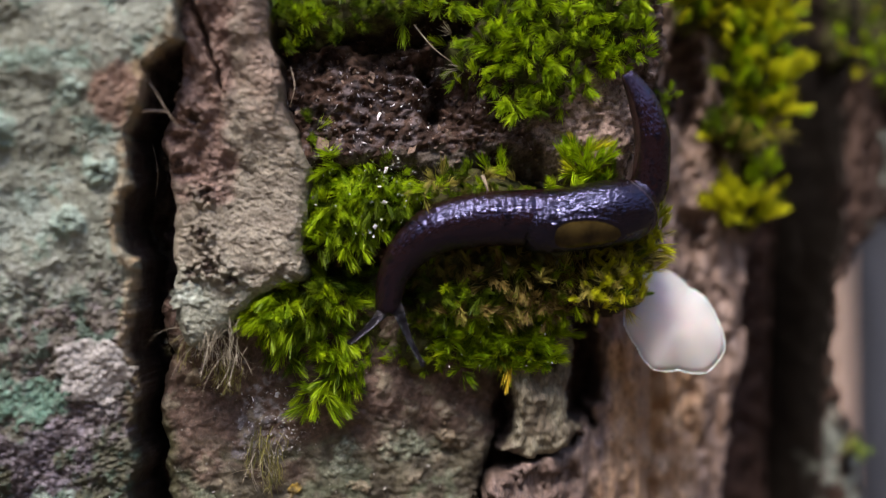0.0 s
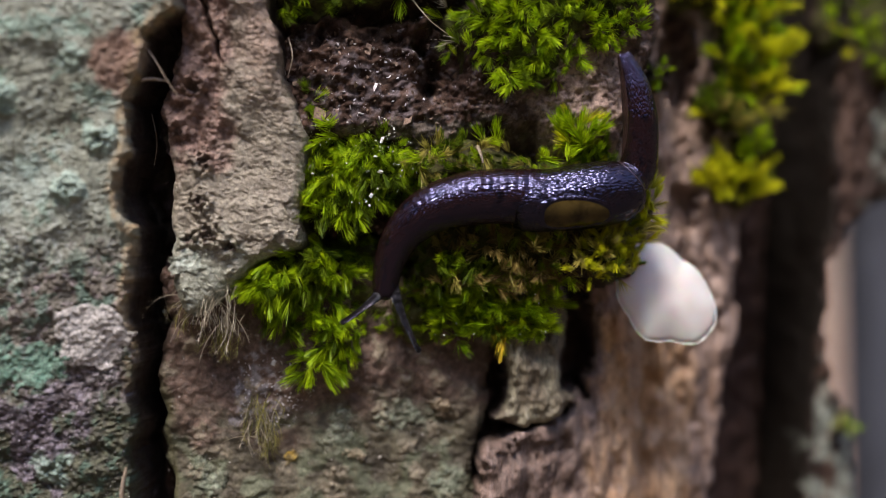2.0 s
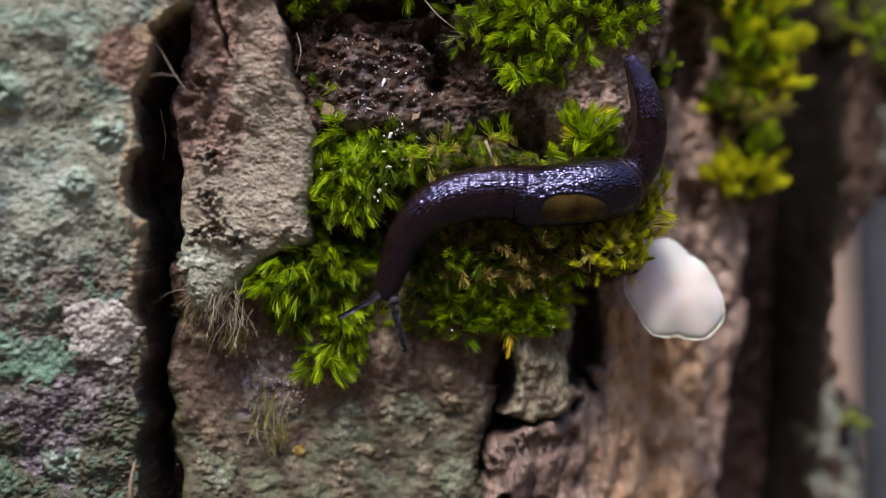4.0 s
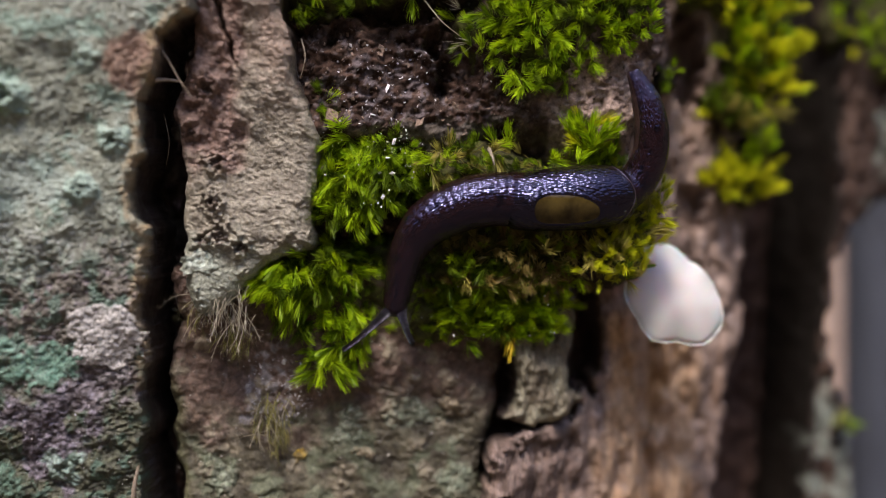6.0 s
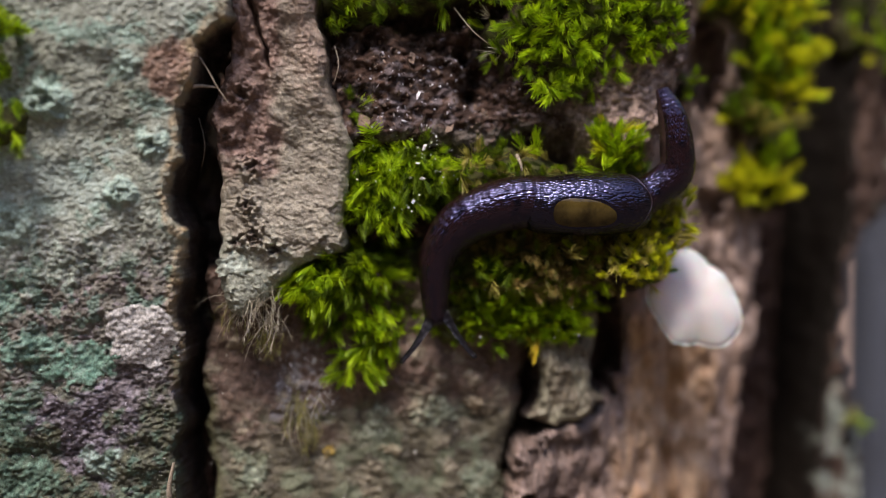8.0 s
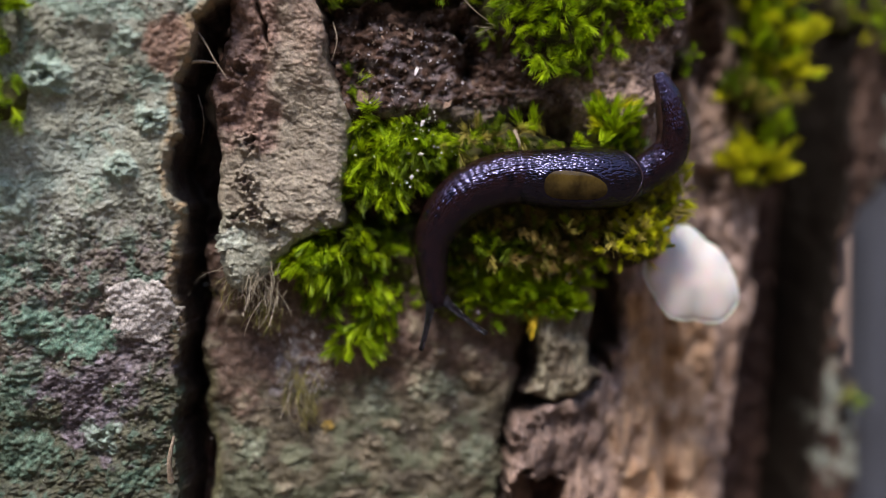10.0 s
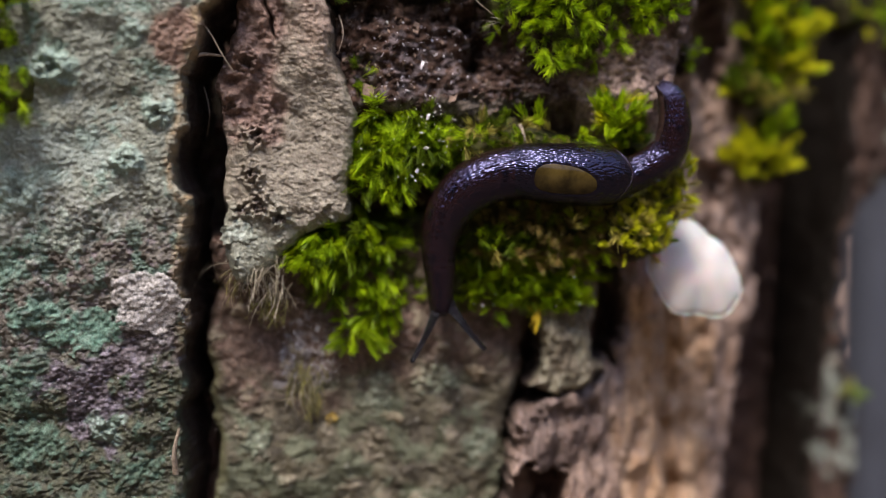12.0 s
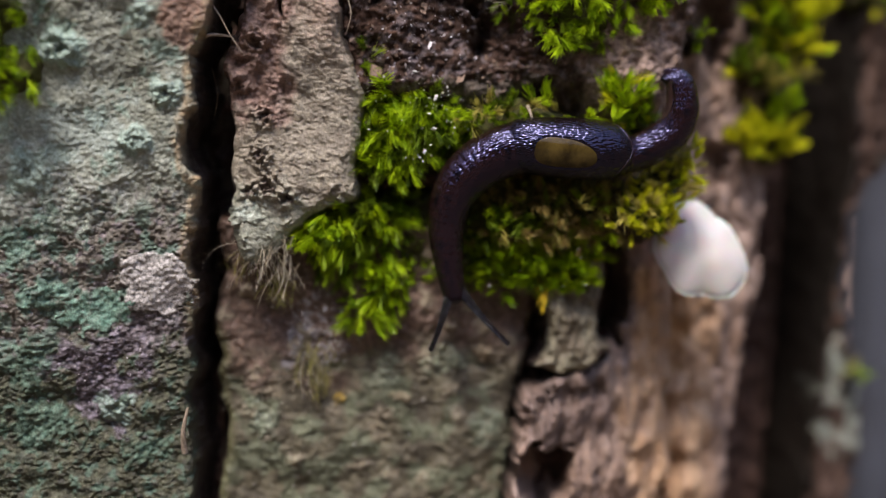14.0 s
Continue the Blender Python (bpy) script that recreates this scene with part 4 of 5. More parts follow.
# ---- lichen crusts ----
def lichen(label, cx, cz, rx, rz, base, low, high, seed, thick=0.07, dense=0.0):
    under = {plate_a_y: plate_a_colour, plate_c_y: plate_c_colour, plate_d_y: plate_d_colour}[base]
    box = [cx - rx * 1.5, cz - rz * 1.5, cx + rx * 1.5, cz - rz * 1.5, cx + rx * 1.5, cz + rz * 1.5, cx - rx * 1.5, cz + rz * 1.5]
    p = np.array(box).reshape(-1, 2)
    X, Z = np.meshgrid(np.arange(p[0, 0], p[1, 0], 0.018), np.arange(p[0, 1], p[2, 1], 0.018), indexing="ij")
    d = 1 - np.hypot((X - cx) / rx, (Z - cz) / rz) + (0.6 - 0.25 * dense) * fbm(X, Z, min(rx, rz), 5, seed) + (0.25 - 0.15 * dense) * fbm(X, Z, 0.07, 3, seed + 5) + 0.25 * dense
    thick = 0.55 * thick
    lump, v = cells(X, Z, 0.09 - 0.035 * dense, seed)
    one = np.ones(X.shape)
    ground_y = base(X, Z, one)
    if dense > 0:
        calm = (ground_y + sum(base(X + i * 0.05, Z + j * 0.05, one) for i, j in ((1, 1), (1, -1), (-1, 1), (-1, -1)))) / 5 - 0.025
        ground_y = (1 - dense) * ground_y + dense * calm
    Y = ground_y - thick * step(0, 0.4, d) * (0.55 + 0.7 * (1 - dense) * np.clip(0.7 - lump, 0, 1) * (0.5 + v) + 0.9 * dense * fbm(X, Z, 0.22, 4, seed + 4)) + 0.04 * step(0.02, -0.1, d) - 0.016 * fbm(X, Z * 1.3, 0.05, 3, seed + 9)
    keep = d > -0.1
    idx = np.arange(X.size).reshape(X.shape)
    ok = keep[:-1, :-1] & keep[1:, :-1] & keep[:-1, 1:] & keep[1:, 1:]
    quads = np.stack([idx[:-1, :-1][ok], idx[1:, :-1][ok], idx[1:, 1:][ok], idx[:-1, 1:][ok]], 1)
    used = np.unique(quads)
    remap = np.zeros(X.size, int)
    remap[used] = np.arange(len(used))
    col = mix(low, high, 0.5 + (0.6 - 0.25 * dense) * fbm(X, Z, 0.12, 4, seed + 1) + (0.5 - 0.3 * dense) * fbm(X, Z * 1.3, 0.05, 3, seed + 9) + 0.4 * (1 - dense) * (0.5 - lump))
    col = mix(col, under(X, Z, np.ones(X.shape)), step(0.2, 0.45, fbm(X, Z * 1.4, 0.2, 4, seed + 8)) * 0.6 * (1 - dense))
    col = mix(under(X, Z, np.ones(X.shape)), col, step(-0.05, 0.55 - 0.42 * dense, d) * (0.75 + 0.25 * dense + 0.5 * fbm(X, Z, 0.06, 2, seed + 6)))
    verts = np.stack([X.ravel() / 100, Y.ravel() / 100, 0.6 + Z.ravel() / 100], 1)[used]
    ob = new("lichen_patch", mesh_of("lichen_patch", verts, remap[quads], MAT_CRUST, col.reshape(-1, 3)[used]))
    return tagged(ob, label, "lichen")


TEAL = ((0.07, 0.17, 0.13), (0.23, 0.40, 0.32))
lichen("white crusty lichen patch on the bark plate", -3.6, -0.85, 0.33, 0.26, plate_a_y, (0.36, 0.35, 0.35), (0.66, 0.64, 0.63), 201, 0.03, 1.0)
lichen("teal crusty lichen patch on the bark plate", -4.24, -1.17, 0.36, 0.2, plate_a_y, *TEAL, 202, 0.035, 0.7)
lichen("teal crusty lichen patch on the bark plate", -4.75, -1.05, 0.3, 0.22, plate_a_y, *TEAL, 203)
lichen("grey-green lichen patch on the bark plate", -4.5, -0.2, 0.35, 0.3, plate_a_y, (0.2, 0.27, 0.22), (0.42, 0.48, 0.42), 204, 0.05)
lichen("grey-green lichen patch on the bark plate", -4.85, -2.45, 0.45, 0.3, plate_a_y, (0.05, 0.11, 0.08), (0.15, 0.25, 0.195), 205, 0.05)
lichen("teal-grey lichen patch on the bark plate", -4.95, -1.75, 0.3, 0.35, plate_a_y, (0.05, 0.11, 0.08), (0.15, 0.25, 0.195), 215, 0.04)
lichen("teal-grey lichen patch on the bark plate", -5.0, -0.45, 0.3, 0.3, plate_a_y, (0.09, 0.19, 0.15), (0.24, 0.37, 0.30), 216, 0.04)
lichen("grey-green lichen patch on the bark plate", -3.75, -2.75, 0.28, 0.2, plate_a_y, (0.05, 0.11, 0.08), (0.15, 0.25, 0.195), 206, 0.05)
lichen("pale green lichen at the foot of the bark plate", -2.6, -0.12, 0.2, 0.16, plate_c_y, (0.25, 0.33, 0.29), (0.5, 0.56, 0.5), 207, 0.05)
lichen("pale green lichen on olive bark", -0.45, -1.85, 0.26, 0.18, plate_d_y, (0.2, 0.25, 0.175), (0.40, 0.43, 0.33), 208, 0.05)
lichen("tan lichen cushion on olive bark", 0.02, -1.75, 0.16, 0.14, plate_d_y, (0.27, 0.21, 0.14), (0.48, 0.4, 0.28), 209, 0.09)
lichen("pale green lichen on olive bark", -1.1, -1.95, 0.22, 0.2, plate_d_y, (0.2, 0.25, 0.175), (0.40, 0.43, 0.33), 210, 0.05)
lichen("tan lichen cushion on olive bark", -0.9, -2.25, 0.14, 0.1, plate_d_y, (0.27, 0.21, 0.14), (0.48, 0.4, 0.28), 211, 0.08)
lichen("pale green lichen on olive bark", 0.15, -2.6, 0.25, 0.35, plate_d_y, (0.13, 0.17, 0.12), (0.31, 0.35, 0.27), 212, 0.05)
lichen("pale green lichen on olive bark", -2.5, -2.55, 0.2, 0.3, plate_d_y, (0.13, 0.17, 0.12), (0.31, 0.35, 0.27), 213, 0.05)
lichen("small orange lichen spot", -1.66, -2.28, 0.09, 0.09, plate_d_y, (0.34, 0.22, 0.02), (0.6, 0.38, 0.03), 214, 0.06)


# ---- mushroom ----
def mushroom():
    m, n, l, b = nodes("mushroom_flesh")
    noi, ramp = n.new("ShaderNodeTexNoise"), n.new("ShaderNodeMix")
    noi.inputs["Scale"].default_value, noi.inputs["Detail"].default_value = 700, 5
    ramp.data_type = "RGBA"
    ramp.inputs[6].default_value, ramp.inputs[7].default_value = (0.47, 0.42, 0.425, 1), (0.57, 0.515, 0.51, 1)
    l.new(noi.outputs[0], ramp.inputs[0])
    l.new(ramp.outputs[2], b.inputs["Base Color"])
    b.inputs["Roughness"].default_value = 0.5
    b.inputs["Subsurface Weight"].default_value = 0.5
    b.inputs["Subsurface Scale"].default_value = 0.002
    root = tagged(new("mushroom"), "small white bracket mushroom with a thin wavy rim", "mushroom")
    root.matrix_world = Matrix.LocRotScale(V(2.60, 1.25, -0.13), None, None)
    outline = [0.60, 0.47, 0.50, 0.55, 0.67, 0.66, 0.53, 0.60, 0.53, 0.59, 0.58, 0.64]
    verts, faces, na, nr = [], [], 48, 9
    for side in (1, -1):
        for i in range(nr):
            rho = (i + 0.02) / (nr - 1)
            for k in range(na):
                f = k / na * 12
                t = f - int(f)
                r0 = outline[int(f) % 12] * (1 - t) + outline[(int(f) + 1) % 12] * t
                a = radians(90) - 2 * math.pi * k / na
                wave = 0.012 * math.sin(7 * a) * rho**3
                x, z = rho * r0 * math.cos(a), rho * r0 * math.sin(a)
                h = -0.17 * (1 - rho**2.2) - 0.05 * max(0, 1 - 4 * abs(rho - 0.3)) * 0.3 - 0.05 * max(0.0, rho - 0.9) - (0.012 if side > 0 else -0.02 * (1 - rho * 0.7)) + wave
                verts.append((x / 100, h / 100, z / 100))
    for side in (0, 1):
        o = side * na * nr
        for i in range(nr - 1):
            for k in range(na):
                q = (o + i * na + k, o + i * na + (k + 1) % na, o + (i + 1) * na + (k + 1) % na, o + (i + 1) * na + k)
                faces.append(q if side == 0 else q[::-1])
        faces.append(tuple(o + k for k in range(na))[:: -1 if side == 0 else 1])
    o1, o2 = (nr - 1) * na, 2 * nr * na - na
    faces += [(o1 + k, o1 + (k + 1) % na, o2 + (k + 1) % na, o2 + k) for k in range(na)]
    cap = part("cap", mesh_of("cap", verts, faces, m), root)
    cap.matrix_local = pose(0, -0.0035, -0.0035, -14, 0, 12)
    pale, n, l, b = nodes("mushroom_rim")
    b.inputs["Base Color"].default_value = (0.74, 0.70, 0.66, 1)
    b.inputs["Roughness"].default_value = 0.4
    b.inputs["Subsurface Weight"].default_value = 0.4
    b.inputs["Subsurface Scale"].default_value = 0.001
    edge = [Vector(verts[(nr - 1) * na + k]) for k in range(na)]
    tube = []
    for k in range(na):
        away = edge[k].normalized()
        fat = 0.0001 * (0.7 + 0.3 * math.sin(k * 2.7))
        tube += [tuple(edge[k] + away * fat * math.cos(a) + Vector((0, 1, 0)) * fat * math.sin(a)) for a in (0, 1.05, 2.09, 3.14, 4.19, 5.24)]
    hoop = [(6 * k + j, 6 * k + (j + 1) % 6, 6 * ((k + 1) % na) + (j + 1) % 6, 6 * ((k + 1) % na) + j) for k in range(na) for j in range(6)]
    rim = part("rim", mesh_of("rim", tube, hoop, pale), root, "thin paler rim")
    rim.matrix_local = pose(0, -0.0035, -0.0035, -14, 0, 12)
    bm = bmesh.new()
    bmesh.ops.create_cone(bm, cap_ends=True, segments=16, radius1=0.0016, radius2=0.0011, depth=0.009)
    me = bpy.data.meshes.new("stalk")
    bm.to_mesh(me)
    bm.free()
    me.materials.append(m)
    me.shade_smooth()
    st = part("stalk", me, root, "short pale stalk")
    st.matrix_local = pose(-0.0022, 0.0042, 0.0005, 84, 0, 15)


mushroom()

# ---- slug ----
slug = tagged(new("slug"), "dark glossy wet slug with a yellow mantle spot, crawling over moss", "slug")
SLUG_AT = V(0, 0.3, 0)
slug.location = SLUG_AT
def along(points, s):
    s = min(max(s, 0.0), len(points) - 1.0)
    i = min(int(s), len(points) - 2)
    t = s - i
    a, b, c, d = (points[min(max(i + j, 0), len(points) - 1)] for j in (-1, 0, 1, 2))
    at = 0.5 * (2 * b + (c - a) * t + (2 * a - 5 * b + 4 * c - d) * t * t + (3 * b - a - 3 * c + d) * t**3)
    way = 0.5 * ((c - a) + 2 * (2 * a - 5 * b + 4 * c - d) * t + 3 * (3 * b - a - 3 * c + d) * t * t)
    return at, way.normalized()


def table(values, s):
    i = min(int(s), len(values) - 2)
    t = s - i
    if isinstance(values[0], tuple):
        return Vector(values[i]) * (1 - t) + Vector(values[i + 1]) * t
    return values[i] * (1 - t) + values[i + 1] * t


def frame_at(at, way, back):
    z = (back - back.dot(way) * way).normalized()
    y = z.cross(way)
    m = Matrix((way, y, z)).transposed().to_4x4()
    m.translation = V(*at) - SLUG_AT
    return m


def rest_attribute(me, rest):
    a = me.attributes.new("rest", "FLOAT_VECTOR", "POINT")
    a.data.foreach_set("vector", np.array(rest, np.float32).ravel())


def ring_piece(name, radii, xs, mat, start, flat=0.8, around=28, sole=False):
    """A short closed length of body: rings of the given radii (cm) along its own x."""
    verts, rest, faces = [], [], []
    for r, x in zip(radii, xs):
        for k in range(around):
            a = 2 * math.pi * k / around
            y, z = math.cos(a) * r, math.sin(a) * r
            z = z * flat if z < 0 else z * 1.04
            verts.append((x / 100, y / 100, z / 100))
            rest.append(((start + x) / 100, math.cos(a) * 0.0028, math.sin(a) * 0.0028))
    n = around
    for i in range(len(xs) - 1):
        faces += [(i * n + k, i * n + (k + 1) % n, (i + 1) * n + (k + 1) % n, (i + 1) * n + k) for k in range(n)]
    faces += [tuple(range(n))[::-1], tuple(range((len(xs) - 1) * n, len(xs) * n))]
    me = mesh_of(name, verts, faces, mat)
    if sole:
        me.materials.append(MAT_SOLE)
        for f in me.polygons:
            if f.normal.z < (-0.5 if start > 3.4 else -0.55):
                f.material_index = 1
    rest_attribute(me, rest)
    return me


PIECES = []
COUNT = 64
for k in range(COUNT):
    s = 0.12 + k / (COUNT - 1) * 11.8
    h, L = 0.42, 0.13
    xs = [-L, -0.8 * L, -0.5 * L, 0, 0.5 * L, 0.8 * L, L]
    base = [table(WIDTH, min(max(s + x / h, 0), 12)) for x in xs]
    radii = [b * (1 - 0.22 * abs(x / L) ** 5) for b, x in zip(base, xs)]
    if k == 0:
        xs, radii = [-0.11, -0.10, -0.07, -0.03, 0.02, 0.08, 0.13], [0.02, 0.06, 0.095, 0.12, 0.13, 0.13, 0.11]
    if k == COUNT - 1:
        xs, radii = [-0.13, -0.1, -0.05, 0, 0.04, 0.07, 0.08], [0.10, 0.098, 0.09, 0.076, 0.058, 0.034, 0.006]
    name = "head" if k == 0 else "tail_tip" if k == COUNT - 1 else "body_segment"
    PIECES.append((part(name, ring_piece(name, radii, xs, MAT_SKIN, s * h, 0.8, 28, True), slug), s))

# The mantle: a blunt saddle over the middle of the body, with the shell showing through.
M_LONG = [-0.74, -0.64, -0.52, -0.38, -0.2, 0.0, 0.2, 0.34, 0.45, 0.55, 0.62, 0.67, 0.70, 0.71]
M_RAD = [0.24, 0.30, 0.326, 0.34, 0.352, 0.362, 0.365, 0.352, 0.335, 0.297, 0.26, 0.208, 0.135, 0.04]
mantle = part("mantle", ring_piece("mantle", M_RAD, M_LONG, MAT_MANTLE, 7.0, 0.85, 48), slug, "black glossy mantle with a rounded rear edge")


def mantle_radius(x):
    return float(np.interp(x, M_LONG, M_RAD))


def mantle_patch(name, cx, ca, hx, ha, lift, mat, inner=0.0):
    """A raised oval lying on the mantle round the place cx along it and the angle ca."""
    verts, rest, faces, n, rows = [], [], [], 40, 9
    for i in range(rows):
        rho = max(0.03, inner + (1 - inner) * i / (rows - 1))
        for k in range(n):
            f = 2 * math.pi * k / n
            up_side = math.copysign(abs(math.sin(f)) ** 0.8, math.sin(f)) * (0.85 if math.sin(f) < 0 else 1.0)
            x = cx + hx * rho * math.copysign(abs(math.cos(f)) ** 0.85, math.cos(f)) * (1 + 0.1 * math.sin(f))
            a = ca + ha * rho * (up_side * (1 - 0.22 * math.cos(f)) + 0.14 * math.cos(f))
            q = (rho - inner) / (1 - inner)
            up = lift * ((1 - q**4) if inner == 0 else math.sin(math.pi * q) ** 0.7) - 0.004 * q
            r = mantle_radius(x) + up
            z = math.sin(a) * r
            z = z * 0.85 if z < 0 else z * 1.04
            verts.append((x / 100, math.cos(a) * r / 100, z / 100))
            rest.append((x / 100, math.cos(a) * 0.003, math.sin(a) * 0.003))
    for i in range(rows - 1):
        faces += [(i * n + k, i * n + (k + 1) % n, (i + 1) * n + (k + 1) % n, (i + 1) * n + k) for k in range(n)]
    if inner == 0:
        faces.append(tuple(range(n))[::-1])
    me = mesh_of(name, verts, faces, mat)
    rest_attribute(me, rest)
    return me


def shell_material():
    m, n, l, b = nodes("shell_spot")
    noi, mx = n.new("ShaderNodeTexNoise"), n.new("ShaderNodeMix")
    noi.inputs["Scale"].default_value, noi.inputs["Detail"].default_value, noi.inputs["Roughness"].default_value = 620, 4, 0.6
    rest = n.new("ShaderNodeAttribute")
    rest.attribute_name = "rest"
    l.new(rest.outputs["Vector"], noi.inputs["Vector"])
    spread = n.new("ShaderNodeMapRange")
    spread.inputs["From Min"].default_value, spread.inputs["From Max"].default_value = 0.33, 0.68
    l.new(noi.outputs[0], spread.inputs[0])
    mx.data_type = "RGBA"
    mx.inputs[6].default_value, mx.inputs[7].default_value = (0.014, 0.009, 0.003, 1), (0.056, 0.039, 0.011, 1)
    l.new(spread.outputs[0], mx.inputs[0])
    l.new(mx.outputs[2], b.inputs["Base Color"])
    b.inputs["Roughness"].default_value = 0.12
    b.inputs["Specular IOR Level"].default_value = 0.2
    return m


W_AT, W_ANGLE = -0.1, radians(160)
part("shell_spot", mantle_patch("shell_spot", W_AT, W_ANGLE, 0.385, 0.54, 0.012, shell_material()), mantle, "yellow-brown oval of shell showing through")
part("spot_rim", mantle_patch("spot_rim", W_AT, W_ANGLE, 0.455, 0.67, 0.009, MAT_MANTLE, 0.75), mantle)



def mantle_margin():
    """A thin raised lip round the blunt rear end of the mantle."""
    verts, rest, faces, n, m = [], [], [], 60, 6
    for k in range(n):
        a = 2 * math.pi * k / n
        x = 0.66 - 0.2 * math.sin(a - radians(140)) ** 2
        r = mantle_radius(x) - 0.004
        for j in range(m):
            b = 2 * math.pi * j / m
            q, z = r + 0.009 * math.cos(b), math.sin(a)
            verts.append(((x + 0.009 * math.sin(b)) / 100, math.cos(a) * q / 100, z * q * (0.85 if z < 0 else 1.04) / 100))
            rest.append((x / 100, math.cos(a) * 0.003, math.sin(a) * 0.003))
    faces = [(k * m + j, k * m + (j + 1) % m, (k + 1) % n * m + (j + 1) % m, (k + 1) % n * m + j) for k in range(n) for j in range(m)]
    me = mesh_of("mantle_edge", verts, faces, skin_material("mantle_margin", (0.028, 0.018, 0.017), (0.014, 0.009, 0.009), 0.3, 1200, 0.00005))
    rest_attribute(me, rest)
    return me


part("mantle_edge", mantle_margin(), mantle, "thin paler rear margin of the mantle")

HORN_PIECES = []
for side in (0, 1):
    for k in range(9):
        u = k / 8
        r = 0.035 * (1 - u) ** 2.5 + 0.029
        name = "eye_tip" if k == 8 else "tentacle_segment"
        if k == 8:
            me = ring_piece(name, [0.012, 0.024, 0.03, 0.032, 0.028, 0.018, 0.005], [-0.05, -0.03, -0.01, 0.005, 0.02, 0.03, 0.036], MAT_TENT, 12 + side, 1.0, 14)
        else:
            me = ring_piece(name, [r * 0.97, r * 1.01, r, r * 0.99, r * 0.95], [-0.06, -0.035, 0.0, 0.035, 0.06], MAT_TENT, 11 + side + u, 1.0, 14)
        HORN_PIECES.append((part(name, me, slug, "round dark eye at the end of a tentacle" if k == 8 else ""), side, u))


# ---- small debris ----
def crumbs(name, label, count, poly, surf, low, high, size, seed):
    """Loose grains lying on the bark: nobody could count them."""
    r = random.Random(seed)
    p = np.array(poly, float).reshape(-1, 2)
    verts, faces, tints, done = [], [], [], 0
    scatter = np.random.RandomState(seed)
    tx, tz = scatter.uniform(p[:, 0].min(), p[:, 0].max(), count * 6), scatter.uniform(p[:, 1].min(), p[:, 1].max(), count * 6)
    good = inside(poly, tx, tz) > 0
    spots = tx[good], surf(tx, tz, np.ones(tx.shape))[good], tz[good]
    while done < min(count, len(spots[0])):
        x, y, z = (float(v[done]) for v in spots)
        s = size * r.uniform(0.4, 1.3) * (2.4 if r.random() < 0.06 else 1)
        o = len(verts)
        axes = [Vector((r.gauss(0, 1), r.gauss(0, 1), r.gauss(0, 1))).normalized() * s * r.uniform(0.5, 1.2) for _ in range(3)]
        c = Vector((x, y, z))
        for a in axes:
            verts += [tuple(V(*(c + a))), tuple(V(*(c - a)))]
        faces += [(o + i, o + 2 + j, o + 4 + k) for i in (0, 1) for j in (0, 1) for k in (0, 1)]
        f = r.random()
        tints += [tuple(a * (1 - f) + b * f for a, b in zip(low, high))] * 6
        done += 1
    ob = new(name, mesh_of(name, verts, faces, MAT_CRUST, np.array(tints), False))
    return tagged(ob, label, "debris", kind="stuff")


crumbs("bark_debris", "pale grains and crumbs scattered on dark bark", 420, BARK_F, plate_f_y, (0.2, 0.17, 0.18), (0.6, 0.57, 0.62), 0.015, 1)
crumbs("bark_debris", "brown crumbs scattered on dark bark", 1200, BARK_F, plate_f_y, (0.06, 0.04, 0.03), (0.26, 0.18, 0.14), 0.03, 2)
crumbs("bark_debris", "fine grains on olive bark", 500, BARK_D, plate_d_y, (0.2, 0.18, 0.14), (0.6, 0.6, 0.58), 0.013, 3)
crumbs("bark_debris", "fine grains on lichened bark", 700, BARK_A, plate_a_y, (0.2, 0.2, 0.17), (0.42, 0.44, 0.40), 0.009, 4)
crumbs("bark_debris", "pale lilac grains on dark purple bark", 500, [-5.0, -2.6, -3.3, -2.6, -3.3, -1.0, -5.0, -1.0], plate_a_y, (0.25, 0.23, 0.27), (0.5, 0.48, 0.52), 0.008, 8)
crumbs("bark_debris", "pale grains caught on brown bark", 260, [-2.25, -1.15, -1.5, -1.1, -1.35, -1.5, -1.7, -2.0, -2.2, -1.8], plate_d_y, (0.35, 0.34, 0.36), (0.75, 0.75, 0.8), 0.014, 9)
crumbs("bark_debris", "pale lilac crumbs on dark bark", 110, [-1.25, 1.4, -0.05, 1.35, -0.15, 2.2, -1.2, 2.3], plate_f_y, (0.3, 0.28, 0.32), (0.8, 0.78, 0.86), 0.02, 10)
crumbs("bark_debris", "damp grains deep in the crack", 300, [-3.54, 3.52, -2.95, 3.52, -2.95, -3.63, -3.54, -3.63], bed_y, (0.08, 0.05, 0.04), (0.5, 0.48, 0.5), 0.016, 5)


crumbs("dew", "tiny water drops and pale grains on the moss cushion", 90, [-1.42, 1.47, -0.57, 1.44, -0.09, 1.10, -0.15, 0.80, -0.88, 0.43, -1.39, 0.61], lambda x, z, d: 0.06 + 0.2 * fbm(x, z, 0.2, 2, 401), (0.6, 0.6, 0.6), (0.95, 0.95, 0.97), 0.014, 6)
crumbs("dew", "tiny water drops on the lower moss", 40, [-0.40, -0.36, 1.21, -0.30, 1.21, -0.92, -0.33, -0.92], lambda x, z, d: 0.36 + 0.15 * fbm(x, z, 0.2, 2, 402), (0.6, 0.6, 0.6), (0.95, 0.95, 0.97), 0.012, 7)


